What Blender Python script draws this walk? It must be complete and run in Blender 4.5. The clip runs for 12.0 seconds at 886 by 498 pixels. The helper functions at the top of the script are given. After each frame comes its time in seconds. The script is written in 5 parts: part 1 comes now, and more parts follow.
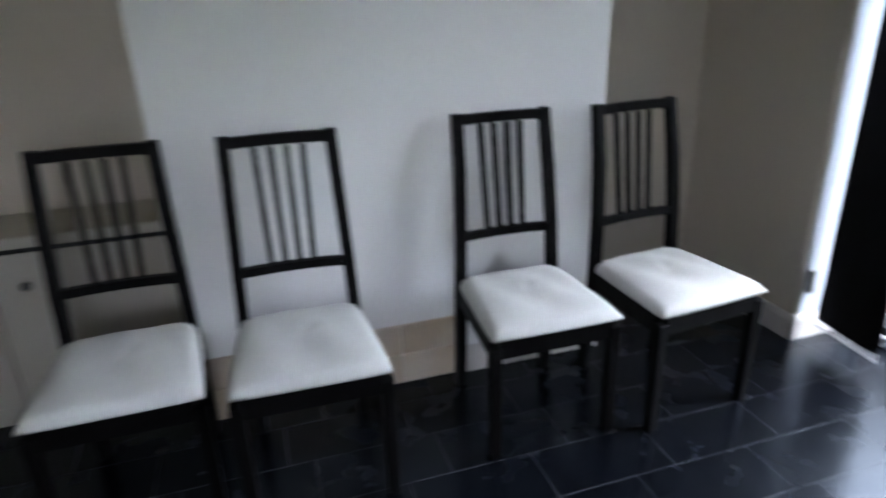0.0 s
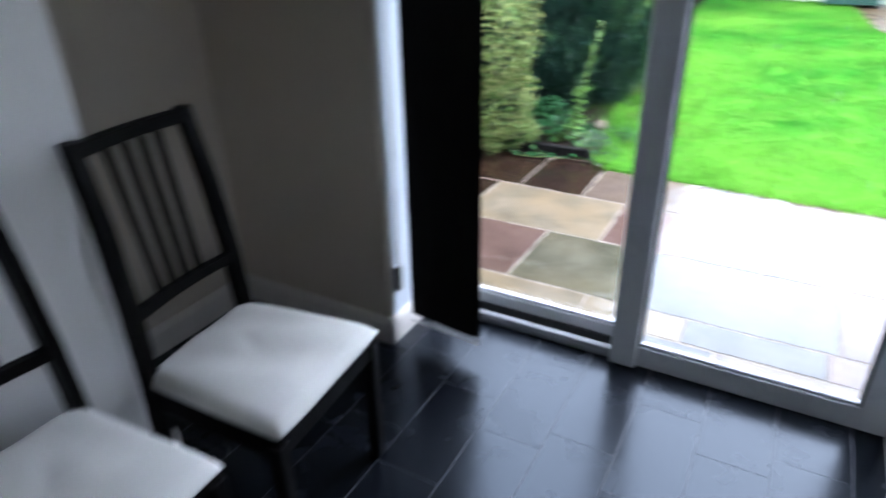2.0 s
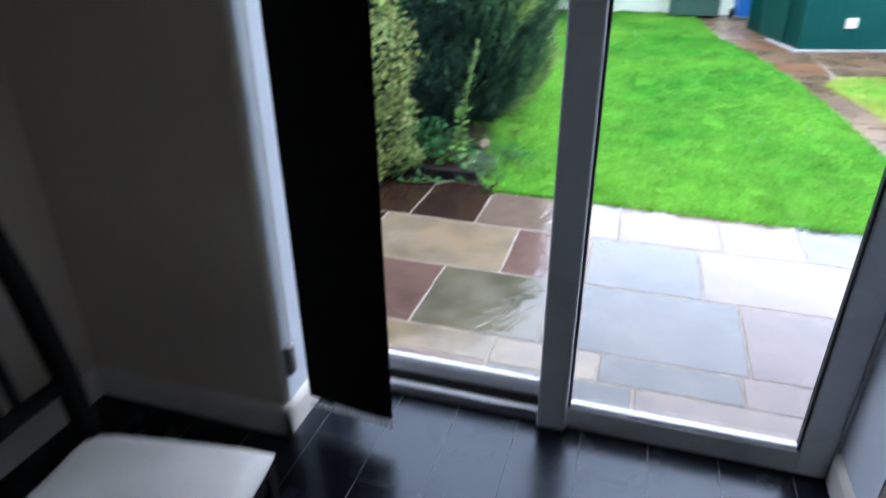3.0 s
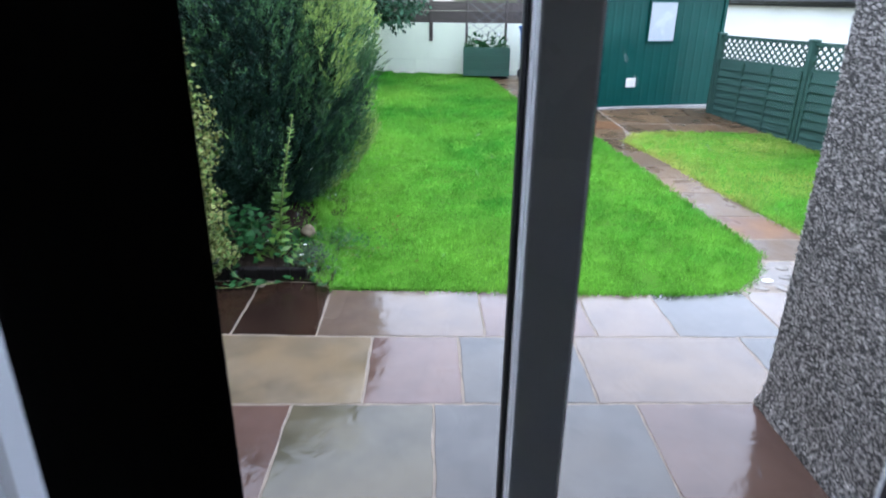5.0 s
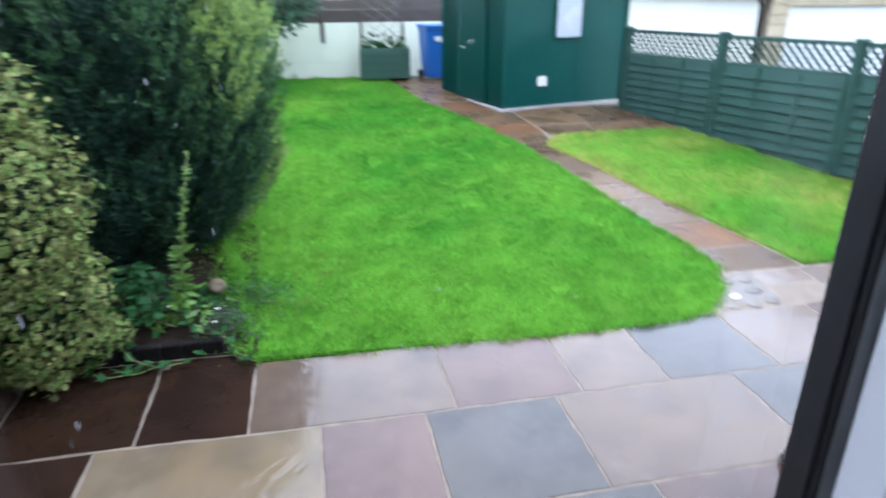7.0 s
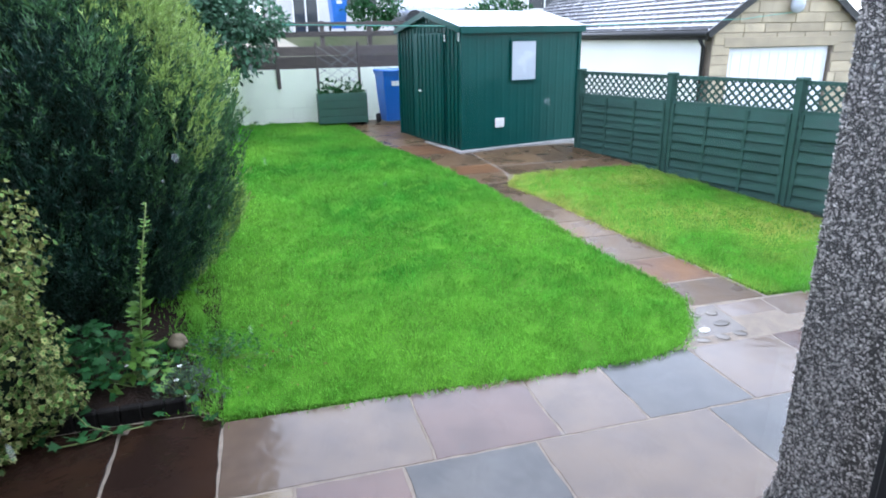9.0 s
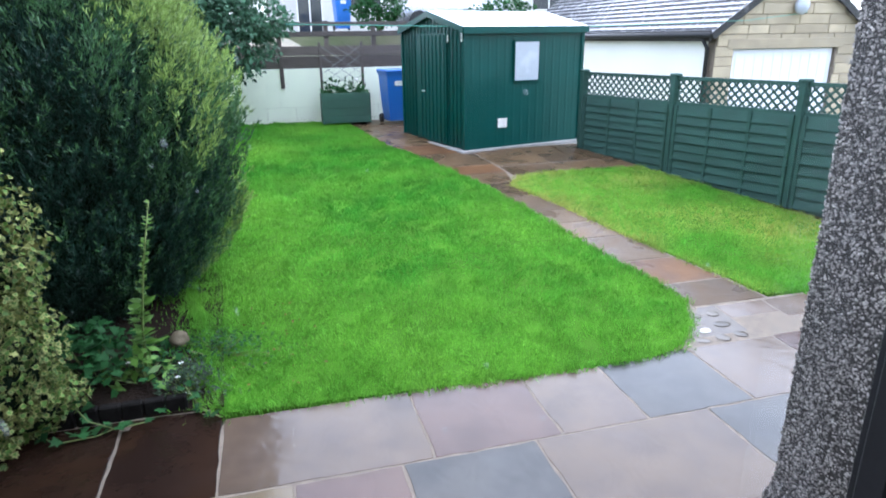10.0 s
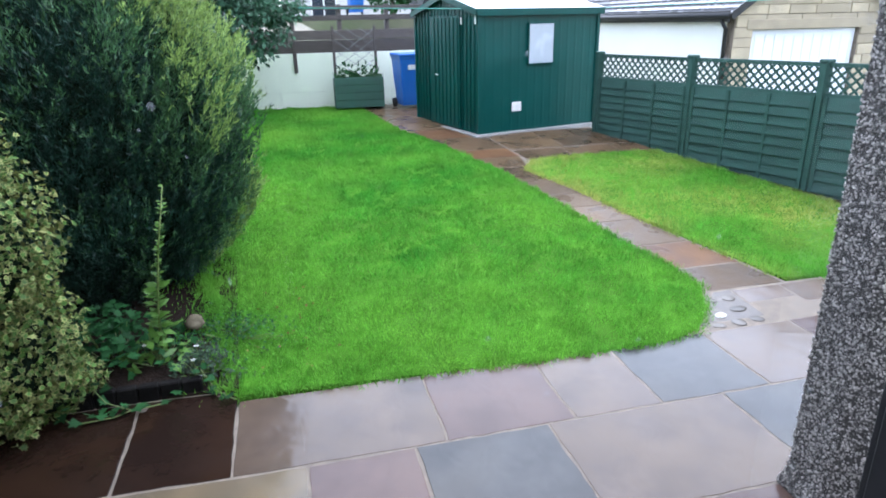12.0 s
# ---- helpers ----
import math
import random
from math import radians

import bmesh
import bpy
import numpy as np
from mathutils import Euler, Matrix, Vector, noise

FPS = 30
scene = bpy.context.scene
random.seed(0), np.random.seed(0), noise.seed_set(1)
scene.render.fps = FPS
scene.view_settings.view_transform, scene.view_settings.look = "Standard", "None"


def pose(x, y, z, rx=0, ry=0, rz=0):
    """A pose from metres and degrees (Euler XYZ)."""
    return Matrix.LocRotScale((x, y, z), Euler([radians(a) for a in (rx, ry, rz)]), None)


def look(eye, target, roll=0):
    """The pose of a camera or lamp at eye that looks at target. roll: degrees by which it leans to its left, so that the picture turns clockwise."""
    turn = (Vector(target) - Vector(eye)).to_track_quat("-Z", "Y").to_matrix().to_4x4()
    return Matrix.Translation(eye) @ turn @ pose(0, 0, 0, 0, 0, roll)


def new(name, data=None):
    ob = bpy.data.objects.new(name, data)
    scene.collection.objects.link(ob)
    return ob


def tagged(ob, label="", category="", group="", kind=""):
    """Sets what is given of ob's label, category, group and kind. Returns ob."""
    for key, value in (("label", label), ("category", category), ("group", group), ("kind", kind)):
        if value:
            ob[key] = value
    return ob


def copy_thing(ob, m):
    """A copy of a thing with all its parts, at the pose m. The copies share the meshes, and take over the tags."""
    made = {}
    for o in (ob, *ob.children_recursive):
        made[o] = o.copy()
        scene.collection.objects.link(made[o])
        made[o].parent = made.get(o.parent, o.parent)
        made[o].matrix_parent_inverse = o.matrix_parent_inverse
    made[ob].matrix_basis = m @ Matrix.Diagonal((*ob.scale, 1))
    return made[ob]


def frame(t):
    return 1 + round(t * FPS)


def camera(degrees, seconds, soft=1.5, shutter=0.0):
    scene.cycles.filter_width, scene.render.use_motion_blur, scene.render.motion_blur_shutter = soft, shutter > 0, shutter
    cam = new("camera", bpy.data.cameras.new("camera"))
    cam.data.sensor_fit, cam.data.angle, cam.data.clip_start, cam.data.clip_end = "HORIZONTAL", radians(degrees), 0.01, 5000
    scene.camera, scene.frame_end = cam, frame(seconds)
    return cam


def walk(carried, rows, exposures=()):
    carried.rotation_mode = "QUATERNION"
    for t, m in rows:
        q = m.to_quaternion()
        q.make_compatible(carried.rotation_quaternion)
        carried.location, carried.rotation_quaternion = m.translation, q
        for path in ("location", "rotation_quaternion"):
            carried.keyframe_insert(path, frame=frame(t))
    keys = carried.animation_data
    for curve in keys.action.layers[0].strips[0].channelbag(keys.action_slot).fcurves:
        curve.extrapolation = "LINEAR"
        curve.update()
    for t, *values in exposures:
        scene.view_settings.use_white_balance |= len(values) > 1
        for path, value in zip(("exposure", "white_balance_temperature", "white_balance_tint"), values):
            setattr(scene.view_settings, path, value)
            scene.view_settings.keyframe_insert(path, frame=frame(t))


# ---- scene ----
cam = camera(70.3, 12.0, soft=1.8, shutter=0.9)
PATH = [
    (0, (0.219, 0.273, 1.368), (0.762, 2.047, 0.621), -1.9),
    (0.5, (0.288, 0.452, 1.382), (1.088, 2.081, 0.542), -0.4),
    (1, (0.410, 0.604, 1.387), (1.346, 2.151, 0.532), 0.3),
    (1.5, (0.550, 0.753, 1.405), (1.789, 2.021, 0.479), 0.1),
    (2, (0.662, 0.903, 1.392), (2.206, 1.781, 0.473), -1.1),
    (2.5, (0.791, 1.006, 1.393), (2.442, 1.631, 0.453), -1.2),
    (3, (0.942, 1.098, 1.416), (2.647, 1.640, 0.519), -0.5),
    (3.5, (1.096, 1.237, 1.450), (2.914, 1.425, 0.640), -1.9),
    (3.7, (1.139, 1.307, 1.408), (2.994, 1.362, 0.662), -1.9),
    (5.3, (1.723, 1.473, 1.425), (3.589, 1.389, 0.710), 1.6),
    (5.5, (1.802, 1.512, 1.439), (3.678, 1.348, 0.765), 0.6),
    (6, (2.013, 1.572, 1.449), (3.867, 1.324, 0.740), -0.3),
    (6.5, (2.155, 1.600, 1.456), (4.036, 1.385, 0.814), 0.1),
    (7, (2.267, 1.650, 1.458), (4.082, 1.281, 0.702), -0.4),
    (7.5, (2.325, 1.702, 1.458), (4.105, 1.179, 0.707), -2.1),
    (9.5, (2.334, 1.690, 1.464), (4.169, 1.195, 0.838), -1.0),
    (10, (2.320, 1.687, 1.459), (4.150, 1.190, 0.822), -0.8),
    (10.5, (2.317, 1.687, 1.449), (4.135, 1.201, 0.771), -0.7),
    (11, (2.324, 1.686, 1.447), (4.154, 1.231, 0.779), -1.0),
    (11.5, (2.321, 1.682, 1.446), (4.151, 1.233, 0.772), -1.3),
    (12, (2.325, 1.678, 1.448), (4.152, 1.229, 0.768), -1.3),
]
EXPOSURES = [(0, 4.22, 5800, 16), (1, 4.05, 5700, 16), (1.5, 3.75, 5650, 16), (2.5, 3.08, 5550, 16), (3.5, 2.55, 5600, 17), (5.5, 2.22, 5600, 18), (7, 2.27, 5600, 18), (9.5, 2.1, 5600, 18), (12, 2.1, 5600, 18)]
walk(cam, [(t, look(eye, target, roll)) for t, eye, target, roll in PATH], EXPOSURES)

# ---------- light ----------
world = bpy.data.worlds.new("overcast_sky")
scene.world = world
world.use_nodes = True
wn, wl = world.node_tree.nodes, world.node_tree.links
sky = wn.new("ShaderNodeTexSky")
sky.sky_type = "NISHITA"
sky.sun_disc = False
sky.sun_elevation, sky.sun_rotation = radians(62), radians(117)
sky.dust_density, sky.air_density, sky.ozone_density = 1.0, 1.0, 1.0
grey = wn.new("ShaderNodeHueSaturation")
grey.inputs["Saturation"].default_value = 0.45
wl.new(sky.outputs[0], grey.inputs["Color"])
wl.new(grey.outputs[0], wn["Background"].inputs["Color"])
wn["Background"].inputs["Strength"].default_value = 0.15
sun = new("sun", bpy.data.lights.new("sun", "SUN"))
sun.data.energy, sun.data.angle, sun.data.color = 1.7, radians(165), (1.0, 0.98, 0.95)
sun.matrix_world = look((0, 0, 0), (-math.sin(radians(117)) * math.cos(radians(62)), -math.cos(radians(117)) * math.cos(radians(62)), -math.sin(radians(62))))

# ---------- mesh helpers ----------
def mesh_from(name, verts, faces):
    me = bpy.data.meshes.new(name)
    me.from_pydata([tuple(v) for v in verts], [], [tuple(f) for f in faces])
    me.update()
    return me


def arrays_mesh(name, verts, faces):
    """A mesh from an (n, 3) array and an (m, k) array of faces that all have k corners."""
    m, k = faces.shape
    me = bpy.data.meshes.new(name)
    me.vertices.add(len(verts))
    me.vertices.foreach_set("co", verts.astype(np.float32).ravel())
    me.loops.add(m * k)
    me.loops.foreach_set("vertex_index", faces.astype(np.int32).ravel())
    me.polygons.add(m)
    me.polygons.foreach_set("loop_start", np.arange(0, m * k, k, dtype=np.int32))
    me.polygons.foreach_set("loop_total", np.full(m, k, dtype=np.int32))
    me.update(calc_edges=True)
    me.validate()
    return me


def box(bm, x0, x1, y0, y1, z0, z1, bevel=0.0, segments=1):
    """A box, its edges bevelled, in bm."""
    made = bmesh.ops.create_cube(bm, size=1.0)["verts"]
    for v in made:
        v.co = Vector((x0 + (v.co.x + 0.5) * (x1 - x0), y0 + (v.co.y + 0.5) * (y1 - y0), z0 + (v.co.z + 0.5) * (z1 - z0)))
    if bevel:
        edges = list({e for v in made for e in v.link_edges})
        bmesh.ops.bevel(bm, geom=edges, offset=bevel, segments=segments, affect="EDGES", profile=0.5, clamp_overlap=True)
    return bm


def tube(bm, points, radius, sides=8):
    """A round bar along points; radius may be one number or one for each point."""
    radii = radius if isinstance(radius, (list, tuple)) else [radius] * len(points)
    rings = []
    for i, p in enumerate(points):
        a, b = Vector(points[max(i - 1, 0)]), Vector(points[min(i + 1, len(points) - 1)])
        q = (b - a).to_track_quat("Z", "Y")
        rings.append([bm.verts.new(Vector(p) + q @ Vector((radii[i] * math.cos(2 * math.pi * k / sides), radii[i] * math.sin(2 * math.pi * k / sides), 0))) for k in range(sides)])
    for a, b in zip(rings, rings[1:]):
        for k in range(sides):
            bm.faces.new((a[k], a[(k + 1) % sides], b[(k + 1) % sides], b[k]))
    bm.faces.new(rings[0][::-1]), bm.faces.new(rings[-1])
    return bm


def beam(bm, a, b, w, d, side=(0, 1, 0), bevel=0.0):
    """A straight bar of w x d from a to b; its width lies along side."""
    a, b = Vector(a), Vector(b)
    z = (b - a).normalized()
    x = (Vector(side) - Vector(side).dot(z) * z).normalized()
    y = z.cross(x)
    m = Matrix((x, y, z)).transposed().to_4x4()
    m.translation = (a + b) / 2
    made = bmesh.ops.create_cube(bm, size=1.0)["verts"]
    for v in made:
        v.co = m @ Vector((v.co.x * w, v.co.y * d, v.co.z * (b - a).length))
    if bevel:
        bmesh.ops.bevel(bm, geom=list({e for v in made for e in v.link_edges}), offset=bevel, segments=1, affect="EDGES")
    return bm


def B():
    return bmesh.new()


def smooth(me, on=True):
    me.polygons.foreach_set("use_smooth", [on] * len(me.polygons))


def part(name, bm, material, parent=None, label="", soft=False):
    """bm (or a mesh) as ONE mesh object under a thing or a part."""
    if isinstance(bm, bpy.types.Mesh):
        me = bm
    else:
        bmesh.ops.recalc_face_normals(bm, faces=bm.faces)
        me = bpy.data.meshes.new(name)
        bm.to_mesh(me)
        bm.free()
    if not me.materials:
        me.materials.append(material)
    if soft:
        smooth(me)
    ob = new(name, me)
    ob.parent = parent
    if label:
        ob["label"] = label
    return ob


def thing(name, label, category, m=None, group="", kind=""):
    ob = tagged(new(name), label, category, group, kind)
    if m is not None:
        ob.matrix_basis = m
    return ob


# ---------- materials ----------
def mat(name, base, rough=0.6, var=0.15, scale=8.0, fine=90.0, bump=0.15, metal=0.0, second=None, patches=0.0, patch_scale=2.0, rough_var=0.1,
        each=0.0, island=0.0, stretch=(1, 1, 1), spec=0.5, depth=0.004, coat=0.0, translucent=0.0, riven=0.0, spec_tint=None):
    """A painted or natural surface: broad and fine variation, patches of a second colour, relief, and a share that differs from piece to piece."""
    m = bpy.data.materials.new(name)
    m.use_nodes = True
    n, l = m.node_tree.nodes, m.node_tree.links
    bsdf = n["Principled BSDF"]
    geo = n.new("ShaderNodeTexCoord")
    mp = n.new("ShaderNodeMapping")
    mp.inputs["Scale"].default_value = stretch
    mp.inputs["Rotation"].default_value = (0.5, 0.35, 0.6) if stretch == (1, 1, 1) else (0, 0, 0)
    l.new(geo.outputs["Object"], mp.inputs[0])
    info = n.new("ShaderNodeObjectInfo")
    shift = n.new("ShaderNodeVectorMath")
    shift.operation = "MULTIPLY_ADD"
    comb = n.new("ShaderNodeCombineXYZ")
    for i in range(3):
        l.new(info.outputs["Random"], comb.inputs[i])
    shift.inputs[1].default_value = (37, 51, 23)
    l.new(comb.outputs[0], shift.inputs[0])
    l.new(mp.outputs[0], shift.inputs[2])

    def nz(s, detail=4):
        t = n.new("ShaderNodeTexNoise")
        t.inputs["Scale"].default_value, t.inputs["Detail"].default_value = s, detail
        l.new(shift.outputs[0], t.inputs["Vector"])
        return t.outputs["Fac"]

    def mixc(f, a, b):
        x = n.new("ShaderNodeMix")
        x.data_type = "RGBA"
        for sock, v in ((x.inputs[0], f), (x.inputs[6], a), (x.inputs[7], b)):
            if hasattr(v, "is_linked"):
                l.new(v, sock)
            elif isinstance(v, tuple):
                sock.default_value = (*v[:3], 1)
            else:
                sock.default_value = v
        return x.outputs[2]

    def ramp(v, lo, hi, a=0.0, b=1.0):
        r = n.new("ShaderNodeMapRange")
        r.inputs[1].default_value, r.inputs[2].default_value, r.inputs[3].default_value, r.inputs[4].default_value = lo, hi, a, b
        l.new(v, r.inputs[0])
        return r.outputs[0]

    broad, tiny = nz(scale), nz(fine, 2 if riven else 6)
    dark = tuple(c * (1 - var) for c in base)
    light = tuple(min(1, c * (1 + var)) for c in base)
    c = mixc(ramp(broad, 0.3, 0.7), dark, light)
    c = mixc(ramp(tiny, 0.25, 0.75, 0, 0.35), c, tuple(v * (1 - 1.5 * var) for v in base) if var < 0.6 else dark)
    if second:
        c = mixc(ramp(nz(patch_scale, 5), 0.5 - 0.12, 0.5 + 0.16, 0, max(patches, 0.01)), c, second)
    if each or island:
        src = info.outputs["Random"]
        amount = each
        if island:
            gi = n.new("ShaderNodeNewGeometry")
            src, amount = gi.outputs["Random Per Island"], island
        hs = n.new("ShaderNodeHueSaturation")
        l.new(ramp(src, 0, 1, 1 - amount, 1 + amount), hs.inputs["Value"])
        l.new(c, hs.inputs["Color"])
        c = hs.outputs[0]
    l.new(c, bsdf.inputs["Base Color"])
    l.new(ramp(broad, 0.3, 0.7, max(0.02, rough - rough_var), min(1, rough + rough_var)), bsdf.inputs["Roughness"])
    bsdf.inputs["Metallic"].default_value = metal
    bsdf.inputs["Specular IOR Level"].default_value = spec
    if spec_tint:
        bsdf.inputs["Specular Tint"].default_value = (*spec_tint, 1)
    bsdf.inputs["Coat Weight"].default_value = coat
    if bump:
        bp = n.new("ShaderNodeBump")
        bp.inputs["Strength"].default_value, bp.inputs["Distance"].default_value = bump, depth
        l.new(tiny, bp.inputs["Height"])
        if riven:
            rv = n.new("ShaderNodeTexNoise")
            rv.inputs["Scale"].default_value, rv.inputs["Detail"].default_value, rv.inputs["Distortion"].default_value = 5.5, 3, 1.2
            l.new(shift.outputs[0], rv.inputs["Vector"])
            b2 = n.new("ShaderNodeBump")
            b2.inputs["Strength"].default_value, b2.inputs["Distance"].default_value = riven, 0.012
            l.new(rv.outputs["Fac"], b2.inputs["Height"])
            l.new(b2.outputs[0], bp.inputs["Normal"])
        l.new(bp.outputs[0], bsdf.inputs["Normal"])
    if translucent:
        tr = n.new("ShaderNodeBsdfTranslucent")
        l.new(c, tr.inputs[0])
        mx = n.new("ShaderNodeMixShader")
        mx.inputs[0].default_value = translucent
        l.new(bsdf.outputs[0], mx.inputs[1]), l.new(tr.outputs[0], mx.inputs[2])
        l.new(mx.outputs[0], n["Material Output"].inputs[0])
    return m


def glass_mat(name, tint=(0.96, 0.98, 0.97)):
    m = bpy.data.materials.new(name)
    m.use_nodes = True
    n, l = m.node_tree.nodes, m.node_tree.links
    n.remove(n["Principled BSDF"])
    t, g, f, x = n.new("ShaderNodeBsdfTransparent"), n.new("ShaderNodeBsdfGlossy"), n.new("ShaderNodeLayerWeight"), n.new("ShaderNodeMixShader")
    t.inputs[0].default_value = (*tint, 1)
    g.inputs["Roughness"].default_value = 0.0
    up, mr = n.new("ShaderNodeMath"), n.new("ShaderNodeMapRange")
    up.operation = "POWER"
    up.inputs[1].default_value = 4.5
    mr.inputs[3].default_value, mr.inputs[4].default_value = 0.02, 0.35
    l.new(f.outputs["Facing"], up.inputs[0]), l.new(up.outputs[0], mr.inputs[0]), l.new(mr.outputs[0], x.inputs[0]), l.new(t.outputs[0], x.inputs[1]), l.new(g.outputs[0], x.inputs[2])
    l.new(x.outputs[0], n["Material Output"].inputs[0])
    return m


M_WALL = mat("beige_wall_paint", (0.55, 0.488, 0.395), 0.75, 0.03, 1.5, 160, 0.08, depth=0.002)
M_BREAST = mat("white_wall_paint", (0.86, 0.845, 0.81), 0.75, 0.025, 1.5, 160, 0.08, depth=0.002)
M_SKIRT = mat("skirting_gloss_paint", (0.62, 0.585, 0.53), 0.4, 0.05, 5, 80, 0.05)
M_CEIL = mat("ceiling_paint", (0.78, 0.77, 0.75), 0.85, 0.02, 2, 120, 0.06)
M_SLATE = mat("black_slate", (0.0032, 0.0040, 0.0056), 0.25, 0.3, 7, 55, 0.05, second=(0.006, 0.008, 0.012), patches=0.2, patch_scale=5, rough_var=0.05, each=0.05, depth=0.002, spec=0.28, spec_tint=(0.74, 0.86, 1.0))
M_GROUT = mat("grey_grout", (0.10, 0.104, 0.115), 0.8, 0.2, 14, 120, 0.2)
M_BEIGE = mat("beige_hearth_tile", (0.66, 0.57, 0.45), 0.55, 0.12, 5, 60, 0.15, second=(0.60, 0.42, 0.24), patches=0.5, patch_scale=6, each=0.12)
M_BLACKWOOD = mat("black_brown_wood", (0.0035, 0.003, 0.0028), 0.5, 0.3, 12, 120, 0.12, spec=0.08, stretch=(6, 6, 1))
M_FABRIC = mat("white_cotton", (0.73, 0.715, 0.67), 0.9, 0.04, 9, 420, 0.35, depth=0.0015, second=(0.62, 0.61, 0.58), patches=0.25, patch_scale=7)
M_BLIND = mat("black_blind_fabric", (0.006, 0.005, 0.005), 0.9, 0.2, 8, 500, 0.2, depth=0.001, spec=0.15)
M_WEIGHT = mat("clear_plastic_weight", (0.42, 0.41, 0.39), 0.4, 0.08, 20, 100, 0.0, spec=0.3)
M_UPVC = mat("white_upvc", (0.74, 0.76, 0.78), 0.32, 0.03, 4, 60, 0.03)
# threshold uPVC: greyer and rougher than the door frame
M_SILL = mat("grey_threshold_upvc", (0.27, 0.28, 0.29), 0.55, 0.12, 8, 80, 0.1, spec=0.25)
# reveal sheets: weaker light on the reveals is put into this darker colour
M_REVEAL_DIM = mat("dimmed_bluish_reveal", (0.52, 0.555, 0.60), 0.55, 0.05, 4, 80, 0.05, spec=0.3)
M_BEAD = mat("white_upvc_bead", (0.80, 0.82, 0.84), 0.25, 0.02, 4, 60, 0.0)
M_RUBBER = mat("black_rubber_seal", (0.015, 0.016, 0.018), 0.55, 0.15, 20, 90, 0.1)
M_BRASS = mat("worn_brass", (0.34, 0.25, 0.10), 0.4, 0.2, 20, 90, 0.05, metal=0.9)
M_BLACKMETAL = mat("black_handle_metal", (0.02, 0.02, 0.02), 0.35, 0.2, 20, 90, 0.05, metal=0.4)
M_GREYPLASTIC = mat("grey_plastic", (0.25, 0.25, 0.25), 0.45, 0.1, 20, 90, 0.0)
M_GLASS = glass_mat("door_glass")
M_BUFF = mat("buff_sandstone_wet", (0.098, 0.072, 0.055), 0.13, 0.32, 3.5, 21, 0.22, second=(0.125, 0.088, 0.058), spec=0.30, patches=0.8, patch_scale=2.6, each=0.10, rough_var=0.10, depth=0.005, riven=0.3)
M_GOLD = mat("golden_sandstone_wet", (0.124, 0.100, 0.068), 0.13, 0.35, 3.5, 21, 0.22, second=(0.155, 0.115, 0.066), spec=0.30, patches=0.8, patch_scale=3.2, each=0.10, rough_var=0.10, depth=0.005, riven=0.3)
M_OLIVE = mat("olive_sandstone_wet", (0.066, 0.060, 0.040), 0.13, 0.32, 3.5, 21, 0.22, second=(0.085, 0.070, 0.040), spec=0.29, patches=0.6, each=0.10, rough_var=0.10, depth=0.005, riven=0.3)
M_BROWN = mat("brown_sandstone_wet", (0.018, 0.0105, 0.008), 0.13, 0.32, 3.5, 21, 0.22, second=(0.034, 0.017, 0.009), spec=0.15, patches=0.7, each=0.15, rough_var=0.10, depth=0.005, riven=0.3)
M_PLUM = mat("plum_sandstone_wet", (0.078, 0.047, 0.038), 0.13, 0.32, 3.5, 21, 0.22, second=(0.110, 0.068, 0.050), spec=0.30, patches=0.6, each=0.12, rough_var=0.10, depth=0.005, riven=0.3)
M_GREY = mat("grey_green_sandstone_wet", (0.050, 0.049, 0.046), 0.13, 0.32, 3.5, 21, 0.22, second=(0.066, 0.058, 0.046), spec=0.29, patches=0.6, each=0.12, rough_var=0.10, depth=0.005, riven=0.3)
M_RUST = mat("rust_sandstone_wet", (0.108, 0.053, 0.026), 0.36, 0.3, 4, 24, 0.25, second=(0.145, 0.082, 0.036), spec=0.10, patches=0.6, each=0.15, depth=0.005, riven=0.4)
M_MORTAR = mat("pale_mortar", (0.185, 0.150, 0.115), 0.6, 0.3, 16, 80, 0.4, spec=0.25)
M_SOIL = mat("wet_soil", (0.022, 0.014, 0.010), 0.9, 0.4, 14, 70, 0.8, depth=0.02, spec=0.1)
M_TURF = mat("turf_base", (0.06, 0.17, 0.012), 0.95, 0.3, 2.5, 60, 0.3, depth=0.02, spec=0.05)
M_BLADE = mat("grass_blade", (0.075, 0.310, 0.030), 0.7, 0.34, 3.0, 6, 0.0, second=(0.225, 0.47, 0.055), patches=0.85, patch_scale=0.7, island=0.42, translucent=0.4, spec=0.12)
M_BLADE_DRY = mat("grass_blade_dry", (0.125, 0.37, 0.042), 0.7, 0.3, 3.5, 6, 0.0, second=(0.55, 0.50, 0.14), patches=0.75, patch_scale=0.85, island=0.3, translucent=0.4, spec=0.12)
M_FIELD = mat("far_grass", (0.11, 0.15, 0.06), 0.9, 0.3, 0.6, 8, 0.3, second=(0.24, 0.19, 0.16), patches=0.75, patch_scale=0.3)
# near-black for plant cores: the shade inside them, put into the colour
M_HEART = mat("plant_core_shade", (0.010, 0.018, 0.010), 0.95, 0.3, 6, 60, 0.6, depth=0.02, spec=0.0)
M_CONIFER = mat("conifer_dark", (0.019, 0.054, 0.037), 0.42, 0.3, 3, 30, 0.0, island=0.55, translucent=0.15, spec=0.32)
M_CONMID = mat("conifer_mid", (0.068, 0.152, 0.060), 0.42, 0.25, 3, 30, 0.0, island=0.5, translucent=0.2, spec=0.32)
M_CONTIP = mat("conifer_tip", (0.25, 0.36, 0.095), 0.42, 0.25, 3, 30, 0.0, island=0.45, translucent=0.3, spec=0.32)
M_IVY = mat("ivy_green", (0.080, 0.155, 0.032), 0.6, 0.25, 6, 60, 0.0, island=0.5, translucent=0.15, spec=0.15)
